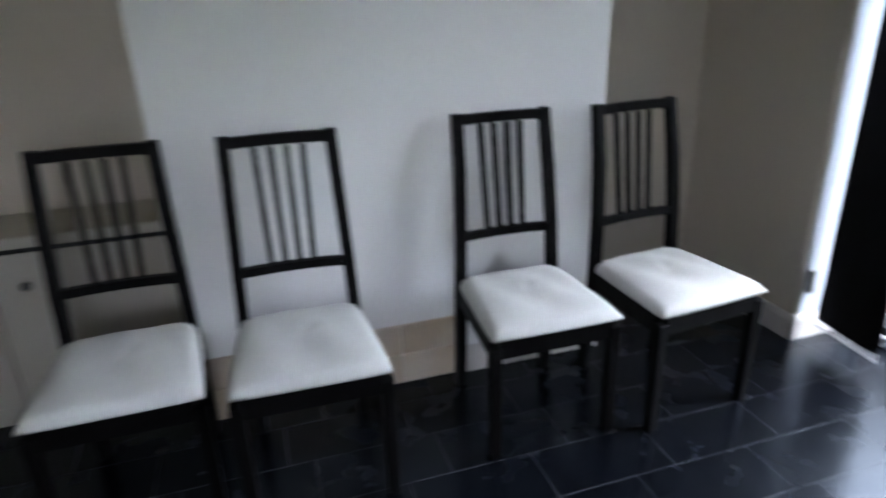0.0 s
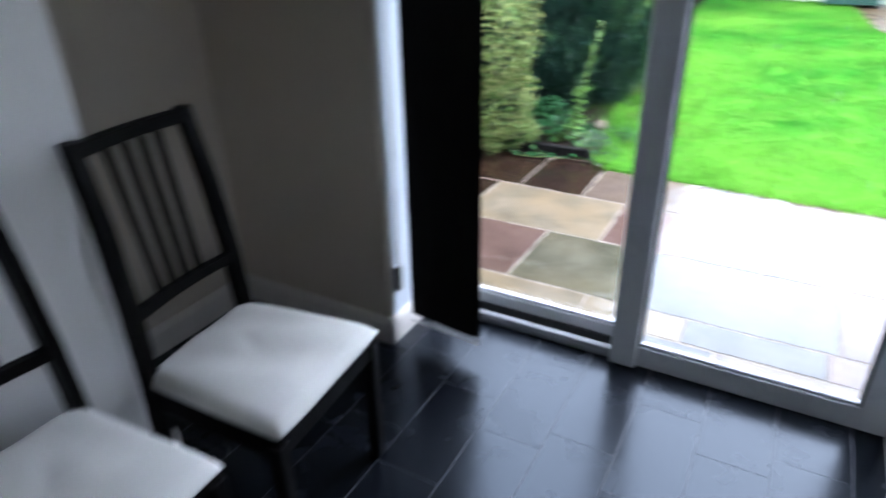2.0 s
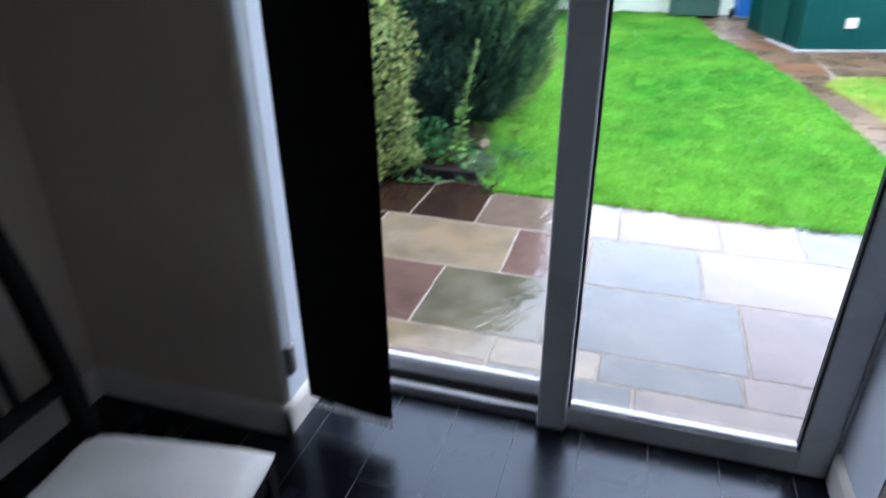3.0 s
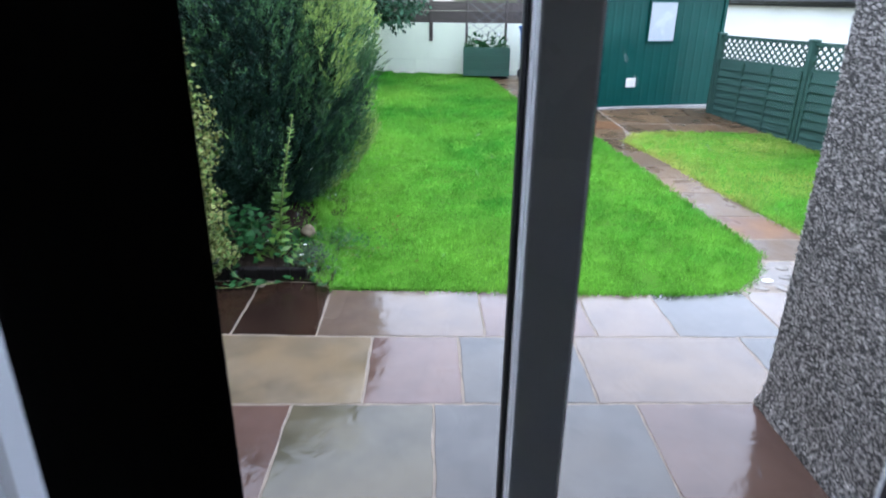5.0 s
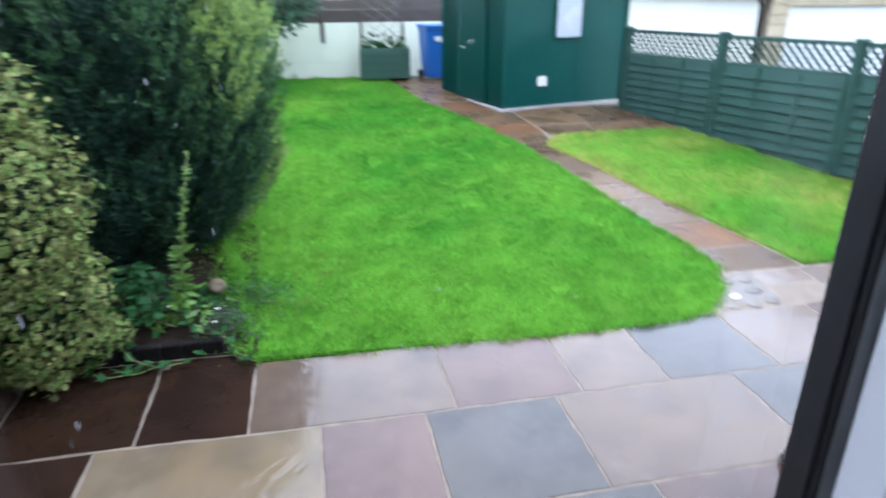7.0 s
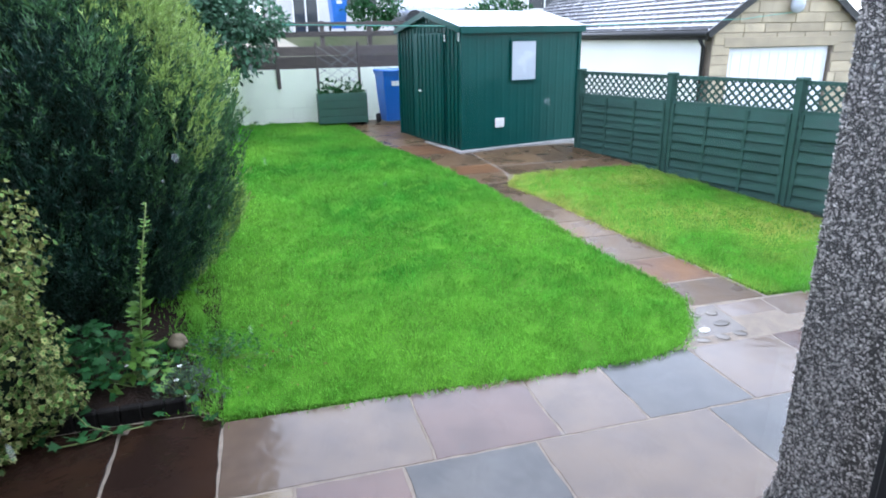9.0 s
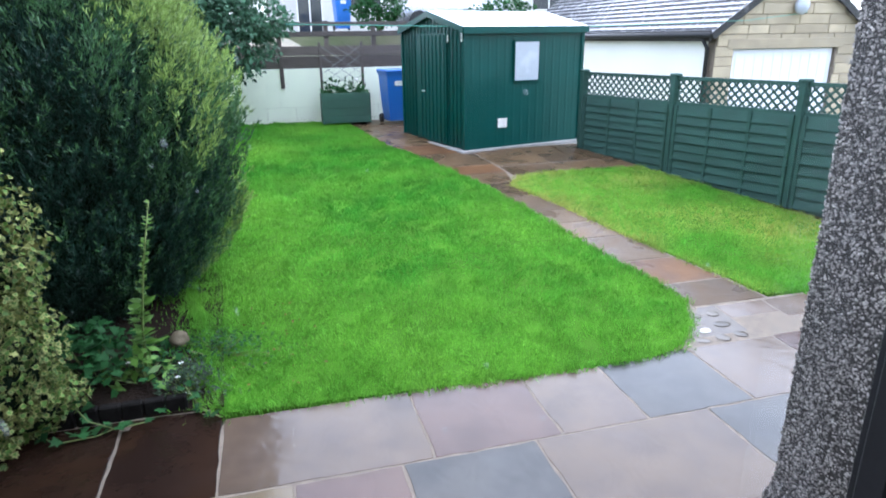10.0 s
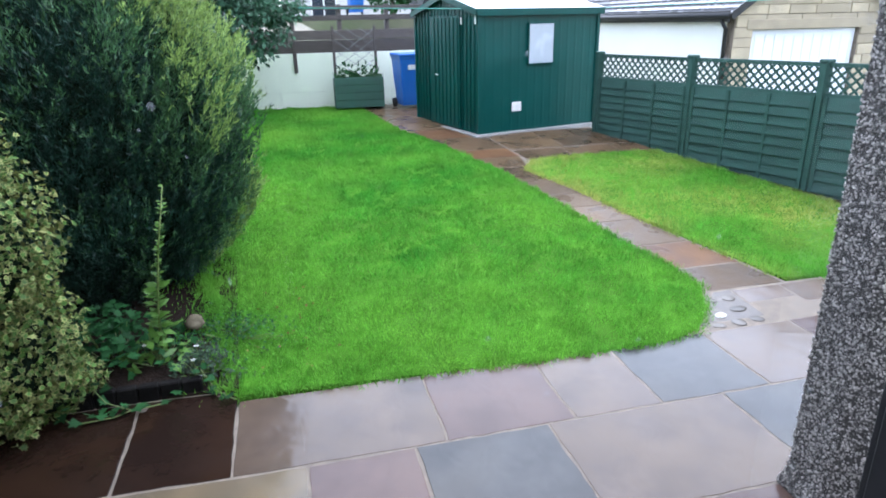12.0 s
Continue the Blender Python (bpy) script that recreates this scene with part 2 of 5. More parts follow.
M_IVYCREAM = mat("ivy_cream", (0.30, 0.315, 0.110), 0.6, 0.2, 6, 60, 0.0, island=0.45, translucent=0.2, spec=0.15)
M_LEAF = mat("herb_leaf", (0.024, 0.092, 0.026), 0.6, 0.25, 6, 60, 0.0, island=0.4, translucent=0.25, spec=0.15)
M_GREYLEAF = mat("grey_green_leaf", (0.040, 0.070, 0.038), 0.6, 0.3, 6, 60, 0.0, island=0.5, translucent=0.2, spec=0.15)
M_DEADLEAF = mat("fallen_leaf", (0.16, 0.062, 0.026), 0.6, 0.3, 6, 60, 0.0, island=0.5, spec=0.2)
M_LIME = mat("lime_leaf", (0.11, 0.23, 0.036), 0.45, 0.2, 6, 60, 0.0, island=0.25, translucent=0.3)
M_STEM = mat("green_stem", (0.16, 0.22, 0.06), 0.6, 0.2, 20, 60, 0.0)
M_BARK = mat("bark", (0.055, 0.040, 0.028), 0.85, 0.3, 10, 60, 0.8, depth=0.01)
M_PETAL = mat("white_petal", (0.75, 0.74, 0.7), 0.6, 0.05, 10, 60, 0.0)
M_SHEDGREEN = mat("green_painted_steel", (0.0015, 0.060, 0.050), 0.38, 0.14, 2, 40, 0.05, rough_var=0.08, spec=0.25)
M_SHEDROOF = mat("wet_pale_green_roof", (0.50, 0.58, 0.56), 0.2, 0.08, 2, 40, 0.05)
M_FENCE = mat("green_fence_stain", (0.037, 0.086, 0.070), 0.65, 0.22, 5, 70, 0.3, stretch=(1, 1, 3), each=0.12, depth=0.003, spec=0.2)
M_PEBBLE_BED = mat("roughcast_bed", (0.050, 0.046, 0.042), 0.85, 0.3, 25, 120, 0.8, depth=0.01)
M_PEBBLE = mat("roughcast_chip", (0.34, 0.315, 0.29), 0.45, 0.3, 30, 150, 0.1, island=0.85)
M_PALECHIP = mat("pale_brown_chip", (0.20, 0.14, 0.105), 0.6, 0.3, 30, 150, 0.1, island=0.6, spec=0.2)
M_BROWNCAST = mat("brown_roughcast", (0.040, 0.026, 0.019), 0.9, 0.45, 30, 120, 0.9, second=(0.066, 0.045, 0.034), patches=0.5, patch_scale=22, depth=0.012, spec=0.05)
M_PALEBLOCK = mat("pale_painted_block", (0.86, 0.90, 0.73), 0.7, 0.05, 4, 60, 0.2, second=(0.80, 0.84, 0.70), patches=0.4, patch_scale=1.6, each=0.02)
M_DARKWOOD = mat("dark_brown_timber", (0.088, 0.070, 0.060), 0.6, 0.3, 6, 60, 0.4, stretch=(1, 1, 5), each=0.25)
M_BLUEBIN = mat("blue_plastic", (0.028, 0.15, 0.52), 0.4, 0.1, 4, 60, 0.05)
M_PLANTER = mat("planter_green_timber", (0.040, 0.105, 0.075), 0.6, 0.2, 6, 60, 0.3, each=0.1)
M_STONEBLOCK = mat("buff_ashlar", (0.46, 0.38, 0.26), 0.8, 0.18, 4, 50, 0.4, second=(0.34, 0.29, 0.21), patches=0.5, patch_scale=3, each=0.24, depth=0.01)
M_RENDERWHITE = mat("white_render", (0.78, 0.78, 0.72), 0.8, 0.05, 1.5, 60, 0.2)
M_RENDERGREY = mat("grey_render", (0.58, 0.56, 0.54), 0.85, 0.08, 1.5, 60, 0.2)
M_GARAGEDOOR = mat("white_garage_door", (0.78, 0.79, 0.82), 0.4, 0.04, 3, 60, 0.05)
M_SLATEROOF = mat("wet_roof_slate", (0.10, 0.10, 0.11), 0.22, 0.25, 5, 60, 0.15, each=0.2, island=0.2)
M_GUTTER = mat("black_gutter", (0.015, 0.015, 0.016), 0.4, 0.1, 8, 60, 0.0)
M_STONE = mat("garden_stone", (0.17, 0.14, 0.085), 0.8, 0.35, 14, 80, 0.8, second=(0.07, 0.058, 0.042), patches=0.7, patch_scale=14, spec=0.2)
M_COBBLE = mat("wet_cobble", (0.115, 0.098, 0.078), 0.22, 0.25, 8, 60, 0.2, each=0.45, spec=0.3)
M_EDGING = mat("dark_bed_edging", (0.012, 0.011, 0.010), 0.95, 0.4, 12, 60, 0.6, spec=0.08, depth=0.01)
M_CARBODY = mat("silver_car_paint", (0.55, 0.56, 0.58), 0.25, 0.05, 4, 60, 0.0, metal=0.5)
M_DARKGLASS = mat("dark_window_glass", (0.03, 0.035, 0.04), 0.08, 0.1, 4, 60, 0.0)
M_TILEROOF = mat("grey_roof_tile", (0.16, 0.14, 0.13), 0.6, 0.2, 3, 40, 0.4)
M_CREAM = mat("cream_cupboard_paint", (0.47, 0.43, 0.355), 0.5, 0.04, 4, 80, 0.05)
M_LINE = mat("green_line", (0.10, 0.35, 0.27), 0.5, 0.1, 8, 60, 0.0)
M_ROSE = mat("rusty_terracotta", (0.35, 0.14, 0.07), 0.7, 0.2, 6, 60, 0.2)


# ---------- the lie of the ground ----------
def ground_z(x, y=0.0):
    z = -0.26 + 0.08 * min(max(0.0, x - 5.1), 4.7) + 0.02 * max(0.0, x - 9.8)
    if x > 13.0:
        z = 1.0 + 0.0875 * min(x - 13.0, 8.0)
    low = min(max(0.0, (-2.75 + 0.344 * (x - 8.0)) - y - 0.1) / 1.2, 1.0)
    return z * (1 - low) + min(z, -0.85) * low if x < 22 else z


def inside(px, py, poly):
    hit = np.zeros(len(px), bool)
    for (x0, y0), (x1, y1) in zip(poly, poly[1:] + poly[:1]):
        cross = ((y0 > py) != (y1 > py)) & (px < (x1 - x0) * (py - y0) / (y1 - y0 + 1e-12) + x0)
        hit ^= cross
    return hit


# ---------- the room ----------
DOOR_Y0, DOOR_Y1, WALL_E, OUT_X = 0.437, 2.034, 2.251, 2.66
HEAD = 2.08


def solid(name, boxes, material, label, category="wall"):
    bm = B()
    for b in boxes:
        box(bm, *b)
    return tagged(part(name, bm, material), label, category, kind="structure")


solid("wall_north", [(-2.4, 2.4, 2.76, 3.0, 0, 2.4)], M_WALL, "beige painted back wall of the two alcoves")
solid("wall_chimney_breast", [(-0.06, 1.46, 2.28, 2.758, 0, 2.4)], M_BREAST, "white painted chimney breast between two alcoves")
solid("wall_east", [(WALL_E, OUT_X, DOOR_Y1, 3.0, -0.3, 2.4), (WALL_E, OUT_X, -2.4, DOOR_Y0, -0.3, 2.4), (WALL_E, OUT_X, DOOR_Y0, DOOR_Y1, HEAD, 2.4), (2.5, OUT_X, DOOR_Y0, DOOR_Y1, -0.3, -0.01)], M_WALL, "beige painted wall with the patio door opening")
# the opening is added out of view, to let fill light in
solid("wall_south", [(-2.4, -0.15, -2.4, -2.2, 0, 2.4), (0.32, WALL_E, -2.4, -2.2, 0, 2.4), (-0.15, 0.32, -2.4, -2.2, 0, 0.9), (-0.15, 0.32, -2.4, -2.2, 2.1, 2.4)], M_WALL, "beige painted room wall with an added, unseen opening for fill light")
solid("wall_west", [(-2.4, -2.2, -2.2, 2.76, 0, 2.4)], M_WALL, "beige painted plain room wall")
solid("ceiling", [(-2.4, OUT_X, -2.4, 3.0, 2.4, 2.55)], M_CEIL, "white painted flat ceiling", "ceiling")

we = bpy.data.objects["wall_east"].data
bm = B()
bm.from_mesh(we)
arris = [e for e in bm.edges if all(abs(v.co.x - WALL_E) < 1e-4 and min(abs(v.co.y - DOOR_Y0), abs(v.co.y - DOOR_Y1)) < 1e-4 and v.co.z < 2.41 for v in e.verts) and abs(e.verts[0].co.z - e.verts[1].co.z) > 2.0]
bmesh.ops.bevel(bm, geom=arris, offset=0.020, segments=5, affect="EDGES", profile=0.5)
bm.to_mesh(we)
bm.free()
# thin sheets added over both reveals, coloured to look less lit
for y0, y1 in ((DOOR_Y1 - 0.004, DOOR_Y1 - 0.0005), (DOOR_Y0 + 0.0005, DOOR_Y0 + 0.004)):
    tagged(part("trim", box(B(), WALL_E + 0.022, 2.527, y0, y1, 0.108, HEAD - 0.002), M_REVEAL_DIM), "added sheet in a dimmed bluish white over the door reveal", "reveal lining", kind="structure")

# skirting boards, with a chamfered top
def skirting(runs):
    for (x0, y0, x1, y1), (nx, ny) in runs:
        bm = B()
        prof = [(0, 0), (0.018, 0), (0.018, 0.085), (0.012, 0.1), (0.006, 0.108), (0, 0.108)]
        rings = [[bm.verts.new((x + nx * d, y + ny * d, z)) for d, z in prof] for x, y in ((x0, y0), (x1, y1))]
        for k in range(6):
            bm.faces.new((rings[0][k], rings[0][(k + 1) % 6], rings[1][(k + 1) % 6], rings[1][k]))
        bm.faces.new(rings[0]), bm.faces.new(rings[1][::-1])
        tagged(part("baseboard", bm, M_SKIRT), "off-white painted wooden skirting board", "skirting board", kind="structure")


skirting([((WALL_E, DOOR_Y1 - 0.018, WALL_E, 2.758), (-1, 0)), ((WALL_E - 0.018, DOOR_Y1, 2.526, DOOR_Y1), (0, -1)), ((1.46, 2.76, WALL_E - 0.02, 2.76), (0, -1)), ((1.46, 2.28, 1.46, 2.74), (1, 0)),
          ((WALL_E - 0.018, DOOR_Y0, 2.526, DOOR_Y0), (0, 1)), ((WALL_E, -2.18, WALL_E, 0.468), (-1, 0)), ((-2.2, -2.2, WALL_E - 0.02, -2.2), (0, 1)), ((-2.2, -2.18, -2.2, 2.3), (1, 0)), ((0.90, 2.28, 1.478, 2.28), (0, -1))])

# two courses of beige tiles let into the foot of the chimney breast
hearth = thing("hearth_tiles", "beige stained tiles at the foot of the chimney breast", "hearth tiles", kind="structure")
for r in range(2):
    for i in range(4):
        x0 = -0.05 + i * 0.2365
        bm = B()
        box(bm, x0 + 0.002, x0 + 0.2345, 2.268, 2.284, 0.004 + r * 0.124, 0.124 + r * 0.124, 0.003)
        part("tile", bm, M_BEIGE, hearth)

# built-in cupboard in the far alcove
cup = thing("alcove_cupboard", "cream painted built-in alcove cupboard with small dark knob", "cupboard", kind="")
part("carcass", box(B(), -1.2, -0.065, 2.5, 2.755, 0.0, 0.62), M_CREAM, cup)
part("worktop", box(B(), -1.22, -0.065, 2.46, 2.755, 0.66, 0.70, 0.008, 2), M_CREAM, cup)
# black strip stands for the shade in the gap below the worktop
part("shadow_rail", box(B(), -1.2, -0.066, 2.474, 2.755, 0.642, 0.66), M_BLACKMETAL, cup, "black strip painting the shaded gap under the top")
for x0, x1 in ((-1.18, -0.645), (-0.635, -0.08)):
    d = part("door", box(B(), x0, x1, 2.478, 2.499, 0.08, 0.64, 0.004), M_CREAM, cup)
    kx = x1 - 0.05 if x0 < -1 else x0 + 0.10
    kb = B()
    bmesh.ops.create_uvsphere(kb, u_segments=12, v_segments=8, radius=0.016, matrix=pose(kx, 2.462, 0.53))
    part("knob", kb, M_BLACKMETAL, d, "small dark knob", True)

# ---------- the sliding patio door ----------
def glazed_sash(name, parent, x, y0, y1, z0, z1, left, right, bottom, top, depth=0.044):
    """A uPVC sash of stiles and rails round one pane, in the plane x."""
    s = part(name, box(box(B(), x, x + depth, y0, y0 + right, z0, z1, 0.004), x, x + depth, y1 - left, y1, z0, z1, 0.004), M_UPVC, parent)
    part("bottom_rail", box(B(), x + 0.001, x + depth - 0.001, y0 + right, y1 - left, z0, z0 + bottom, 0.003), M_UPVC, s)
    part("top_rail", box(B(), x + 0.001, x + depth - 0.001, y0 + right, y1 - left, z1 - top, z1, 0.003), M_UPVC, s)
    gy0, gy1, gz0, gz1 = y0 + right, y1 - left, z0 + bottom, z1 - top
    bm = B()
    box(bm, x + 0.006, x + 0.024, gy0, gy1, gz0, gz0 + 0.014, 0.004)
    box(bm, x + 0.006, x + 0.024, gy0, gy1, gz1 - 0.014, gz1, 0.004)
    part("glazing_bead", bm, M_BEAD, s)
    bm = B()
    for a, b in ((gy0, gy0 + 0.008), (gy1 - 0.008, gy1)):
        box(bm, x + 0.002, x + 0.026, a, b, gz0, gz1, 0.002)
    part("seal", bm, M_RUBBER, s, "black rubber glazing seal")
    p = part("pane", box(B(), x + 0.027, x + 0.031, gy0, gy1, gz0, gz1), M_GLASS, s, "clear wet glass")
    p.visible_shadow = False
    return s


door = thing("door_1", "white uPVC sliding patio door, closed, with two panes", "patio door", kind="structure")
bm = B()
box(bm, 2.527, 2.64, DOOR_Y0 + 0.001, DOOR_Y0 + 0.012, 0.0, HEAD)
box(bm, 2.527, 2.64, DOOR_Y1 - 0.024, DOOR_Y1 - 0.001, 0.0, HEAD)
box(bm, 2.527, 2.64, DOOR_Y0 + 0.012, DOOR_Y1 - 0.024, HEAD - 0.045, HEAD - 0.001)
box(bm, 2.534, 2.64, DOOR_Y0 + 0.012, DOOR_Y1 - 0.024, -0.008, 0.008)
part("door_frame", bm, M_UPVC, door)
part("threshold", box(B(), 2.530, 2.558, 1.289, DOOR_Y1 - 0.024, 0.0, 0.042, 0.005, 2), M_SILL, door)
# two black pieces paint the shadow gap behind the threshold
part("track", box(B(), 2.559, 2.586, 1.289, DOOR_Y1 - 0.024, 0.008, 0.020), M_RUBBER, door, "black fill painting the shade in the track slot")
part("track_seal", box(B(), 2.576, 2.5855, 1.289, DOOR_Y1 - 0.024, 0.021, 0.060, 0.002), M_RUBBER, door, "black strip painting the shadow gap along the track")
part("threshold_ridge", box(B(), 2.527, 2.5298, 1.289, DOOR_Y1 - 0.024, 0.012, 0.024, 0.001), M_SILL, door)
inner = glazed_sash("sliding_sash", door, 2.532, 0.450, 1.287, 0.003, 2.03, 0.091, 0.087, 0.077, 0.07)
part("stile_cover", box(B(), 2.506, 2.5315, 1.197, 1.2868, 0.003, 2.03, 0.005, 2), M_UPVC, inner)
outer = glazed_sash("fixed_sash", door, 2.586, 1.20, DOOR_Y1 - 0.025, 0.014, 2.03, 0.03, 0.088, 0.088, 0.07, 0.034)
part("weather_seal", box(B(), 2.583, 2.6185, 1.2882, 1.2928, 0.10, 1.96, 0.001), M_RUBBER, outer, "dark seal on the meeting stile")
part("interlock", box(B(), 2.571, 2.585, 1.232, 1.272, 0.02, 2.03, 0.003), M_RUBBER, inner, "dark weather strip")
bm = box(B(), 2.520, 2.532, 0.468, 0.504, 0.965, 1.235, 0.005, 2)
plate = part("handle_plate", bm, M_BRASS, inner, "worn brass handle plate")
for z in (0.985, 1.215):
    part("screw", tube(B(), [(2.5175, 0.486, z), (2.5205, 0.486, z)], 0.005), M_BLACKMETAL, plate)
part("thumb_turn", box(B(), 2.500, 2.521, 0.479, 0.493, 1.10, 1.135, 0.004), M_BLACKMETAL, plate)
part("keyhole", tube(B(), [(2.516, 0.486, 1.035), (2.521, 0.486, 1.035)], 0.008), M_BLACKMETAL, plate)
part("pull_handle", tube(B(), [(2.60, 0.525, 1.23), (2.655, 0.528, 1.225), (2.665, 0.528, 1.18), (2.665, 0.528, 1.06), (2.655, 0.528, 1.015), (2.60, 0.525, 1.01)], 0.009), M_BLACKMETAL, inner, "black outside pull handle", True)

# ---------- vertical blind, drawn to one side ----------
blind = thing("vertical_blind", "black fabric vertical blind drawn aside to the door's jamb", "blind")
part("head_rail", box(B(), 2.30, 2.34, 0.47, DOOR_Y1 - 0.015, 2.00, 2.035, 0.003), M_UPVC, blind)
LOUVRES = 18
for i in range(LOUVRES):
    y, x = 1.694 + 0.204 * i / (LOUVRES - 1), 2.296 + 0.0016 * i
    bm = B()
    q = [(x + 0.002, y), (x, y + 0.03), (x + 0.001, y + 0.06), (x + 0.003, y + 0.089)]
    lo = [bm.verts.new((a, b, 0.100)) for a, b in q] + [bm.verts.new((a + 0.0009, b, 0.100)) for a, b in q[::-1]]
    hi = [bm.verts.new((v.co.x, v.co.y, 2.0)) for v in lo]
    for k in range(8):
        bm.faces.new((lo[k], lo[(k + 1) % 8], hi[(k + 1) % 8], hi[k]))
    bm.faces.new(lo[::-1]), bm.faces.new(hi)
    lv = part("louvre", bm, M_BLIND, blind)
    part("weight", box(B(), x - 0.0012, x + 0.0014, y - 0.001, y + 0.0045, 0.066, 0.104), M_WEIGHT, lv, "pale plastic weight in the louvre's hem")
bm = B()
tube(bm, [(2.293 + 0.0008 * i, 1.694 + i * 0.288 / 34, 0.080 - 0.010 * (i % 2)) for i in range(35)], 0.0035, 6)
part("bead_chain", bm, M_WEIGHT, blind, "pale bead chain linking the weights")
cord = thing("blind_cord", "pale looped blind cord with grey tensioner on the door reveal", "blind cord")
part("cord", tube(B(), [(2.300, 2.022, 0.30), (2.302, 2.020, 1.0), (2.306, 2.020, 1.99)], 0.002, 6), M_WEIGHT, cord)
part("cord", tube(B(), [(2.312, 2.022, 0.30), (2.314, 2.020, 1.0), (2.318, 2.020, 1.99)], 0.002, 6), M_WEIGHT, cord)
part("tensioner", box(B(), 2.276, 2.311, 2.008, 2.030, 0.21, 0.31, 0.006, 2), M_GREYPLASTIC, cord)

# ---------- dining chairs ----------
def dining_chair():
    """A tall-backed chair with raked rear posts, two rails, four slats and an upholstered seat. It faces -y; its front edge lies at y = 0."""
    c = thing("dining_chair", "black-brown wooden dining chair with white upholstered seat", "chair", group="dining chairs")
    for s in (-1, 1):
        bm = B()
        beam(bm, (s * 0.198, 0.032, 0), (s * 0.200, 0.030, 0.40), 0.036, 0.036, (1, 0, 0), 0.003)
        part("leg", bm, M_BLACKWOOD, c)
        bm = B()
        zs = [(0.0, 0.455, 0.172), (0.22, 0.428, 0.174), (0.42, 0.415, 0.174), (0.62, 0.424, 0.168), (0.82, 0.445, 0.160), (1.008, 0.480, 0.155)]
        rings = []
        for z, y, x in zs:
            w, d = 0.017, (0.021 if z < 0.9 else 0.016)
            rings.append([bm.verts.new((s * x + a * w, y + b * d, z)) for a, b in ((-1, -1), (1, -1), (1, 1), (-1, 1))])
        for a, b in zip(rings, rings[1:]):
            for k in range(4):
                bm.faces.new((a[k], a[(k + 1) % 4], b[(k + 1) % 4], b[k]))
        bm.faces.new(rings[0][::-1]), bm.faces.new(rings[-1])
        bmesh.ops.bevel(bm, geom=[e for e in bm.edges if abs(e.verts[0].co.z - e.verts[1].co.z) > 0.05], offset=0.003, segments=1, affect="EDGES")
        part("rear_post", bm, M_BLACKWOOD, c)

    def rail(z, h, y, half):
        bm = B()
        rows = []
        for i in range(9):
            u = i / 4 - 1
            yy = y + 0.014 * (1 - u * u)
            rows.append([bm.verts.new((u * half, yy + b * 0.011, z + a * h)) for a, b in ((0, -1), (0, 1), (1, 1), (1, -1))])
        for a, b in zip(rows, rows[1:]):
            for k in range(4):
                bm.faces.new((a[k], a[(k + 1) % 4], b[(k + 1) % 4], b[k]))
        bm.faces.new(rows[0][::-1]), bm.faces.new(rows[-1])
        return bm

    part("top_rail", rail(0.974, 0.032, 0.474, 0.142), M_BLACKWOOD, c)
    part("lower_rail", rail(0.590, 0.028, 0.421, 0.154), M_BLACKWOOD, c)
    for x in (-0.0725, -0.025, 0.0225, 0.07):
        part("slat", beam(B(), (x * 0.9, 0.434, 0.61), (x, 0.484, 0.97), 0.017, 0.011, (1, 0, 0)), M_BLACKWOOD, c)
    bm = B()
    box(bm, -0.19, 0.19, 0.018, 0.036, 0.36, 0.425)
    box(bm, -0.16, 0.16, 0.408, 0.424, 0.36, 0.425)
    for s in (-1, 1):
        beam(bm, (s * 0.203, 0.04, 0.392), (s * 0.178, 0.41, 0.392), 0.018, 0.064, (1, 0, 0))
    part("seat_frame", bm, M_BLACKWOOD, c)
    # the padded seat: wider in front, crowned, with soft edges
    n = 26
    verts, faces = [], []
    for side in (1, 0):
        for j in range(n + 1):
            for i in range(n + 1):
                u, v = i / n * 2 - 1, j / n * 2 - 1
                half = 0.220 - 0.034 * (v + 1) / 2
                e = (1 - abs(u) ** 5) * (1 - abs(v) ** 5)
                px, py = u * half, 0.217 + v * 0.213
                k = 1 - 0.025 * (abs(u) * abs(v)) ** 4
                z = 0.436 + (0.034 * max(e, 0) ** 0.35 + 0.004 * math.sin(7 * u + 3 * v) * e - 0.006 * math.exp(-((u - 0.1) ** 2 + (v - 0.2) ** 2) * 30) - 0.005 * math.exp(-(u - 0.04 - 0.5 * (v - 0.2)) ** 2 * 260 - (v - 0.2) ** 2 * 22) if side else 0) - (0 if side else 0.008)
                verts.append((px * k, 0.215 + (py - 0.215) * k, z))
    s0 = (n + 1) ** 2
    for j in range(n):
        for i in range(n):
            a = j * (n + 1) + i
            faces.append((a, a + 1, a + n + 2, a + n + 1))
            faces.append((s0 + a, s0 + a + n + 1, s0 + a + n + 2, s0 + a + 1))
    rim = [i for i in range(n + 1)] + [(j + 1) * (n + 1) - 1 for j in range(1, n + 1)] + [n * (n + 1) + i for i in range(n - 1, -1, -1)] + [j * (n + 1) for j in range(n - 1, 0, -1)]
    for a, b in zip(rim, rim[1:] + rim[:1]):
        faces.append((b, a, s0 + a, s0 + b))
    part("seat", mesh_from("seat", verts, faces), M_FABRIC, c, "white cotton padded seat", True)
    return c


first = dining_chair()
first.matrix_basis = pose(1.567, 1.712, 0, 0, 0, 5.5)
for x, y, a in ((1.028, 1.742, -0.5), (0.291, 1.703, -1.5), (-0.195, 1.748, 0.5)):
    copy_thing(first, pose(x, y, 0, 0, 0, a))

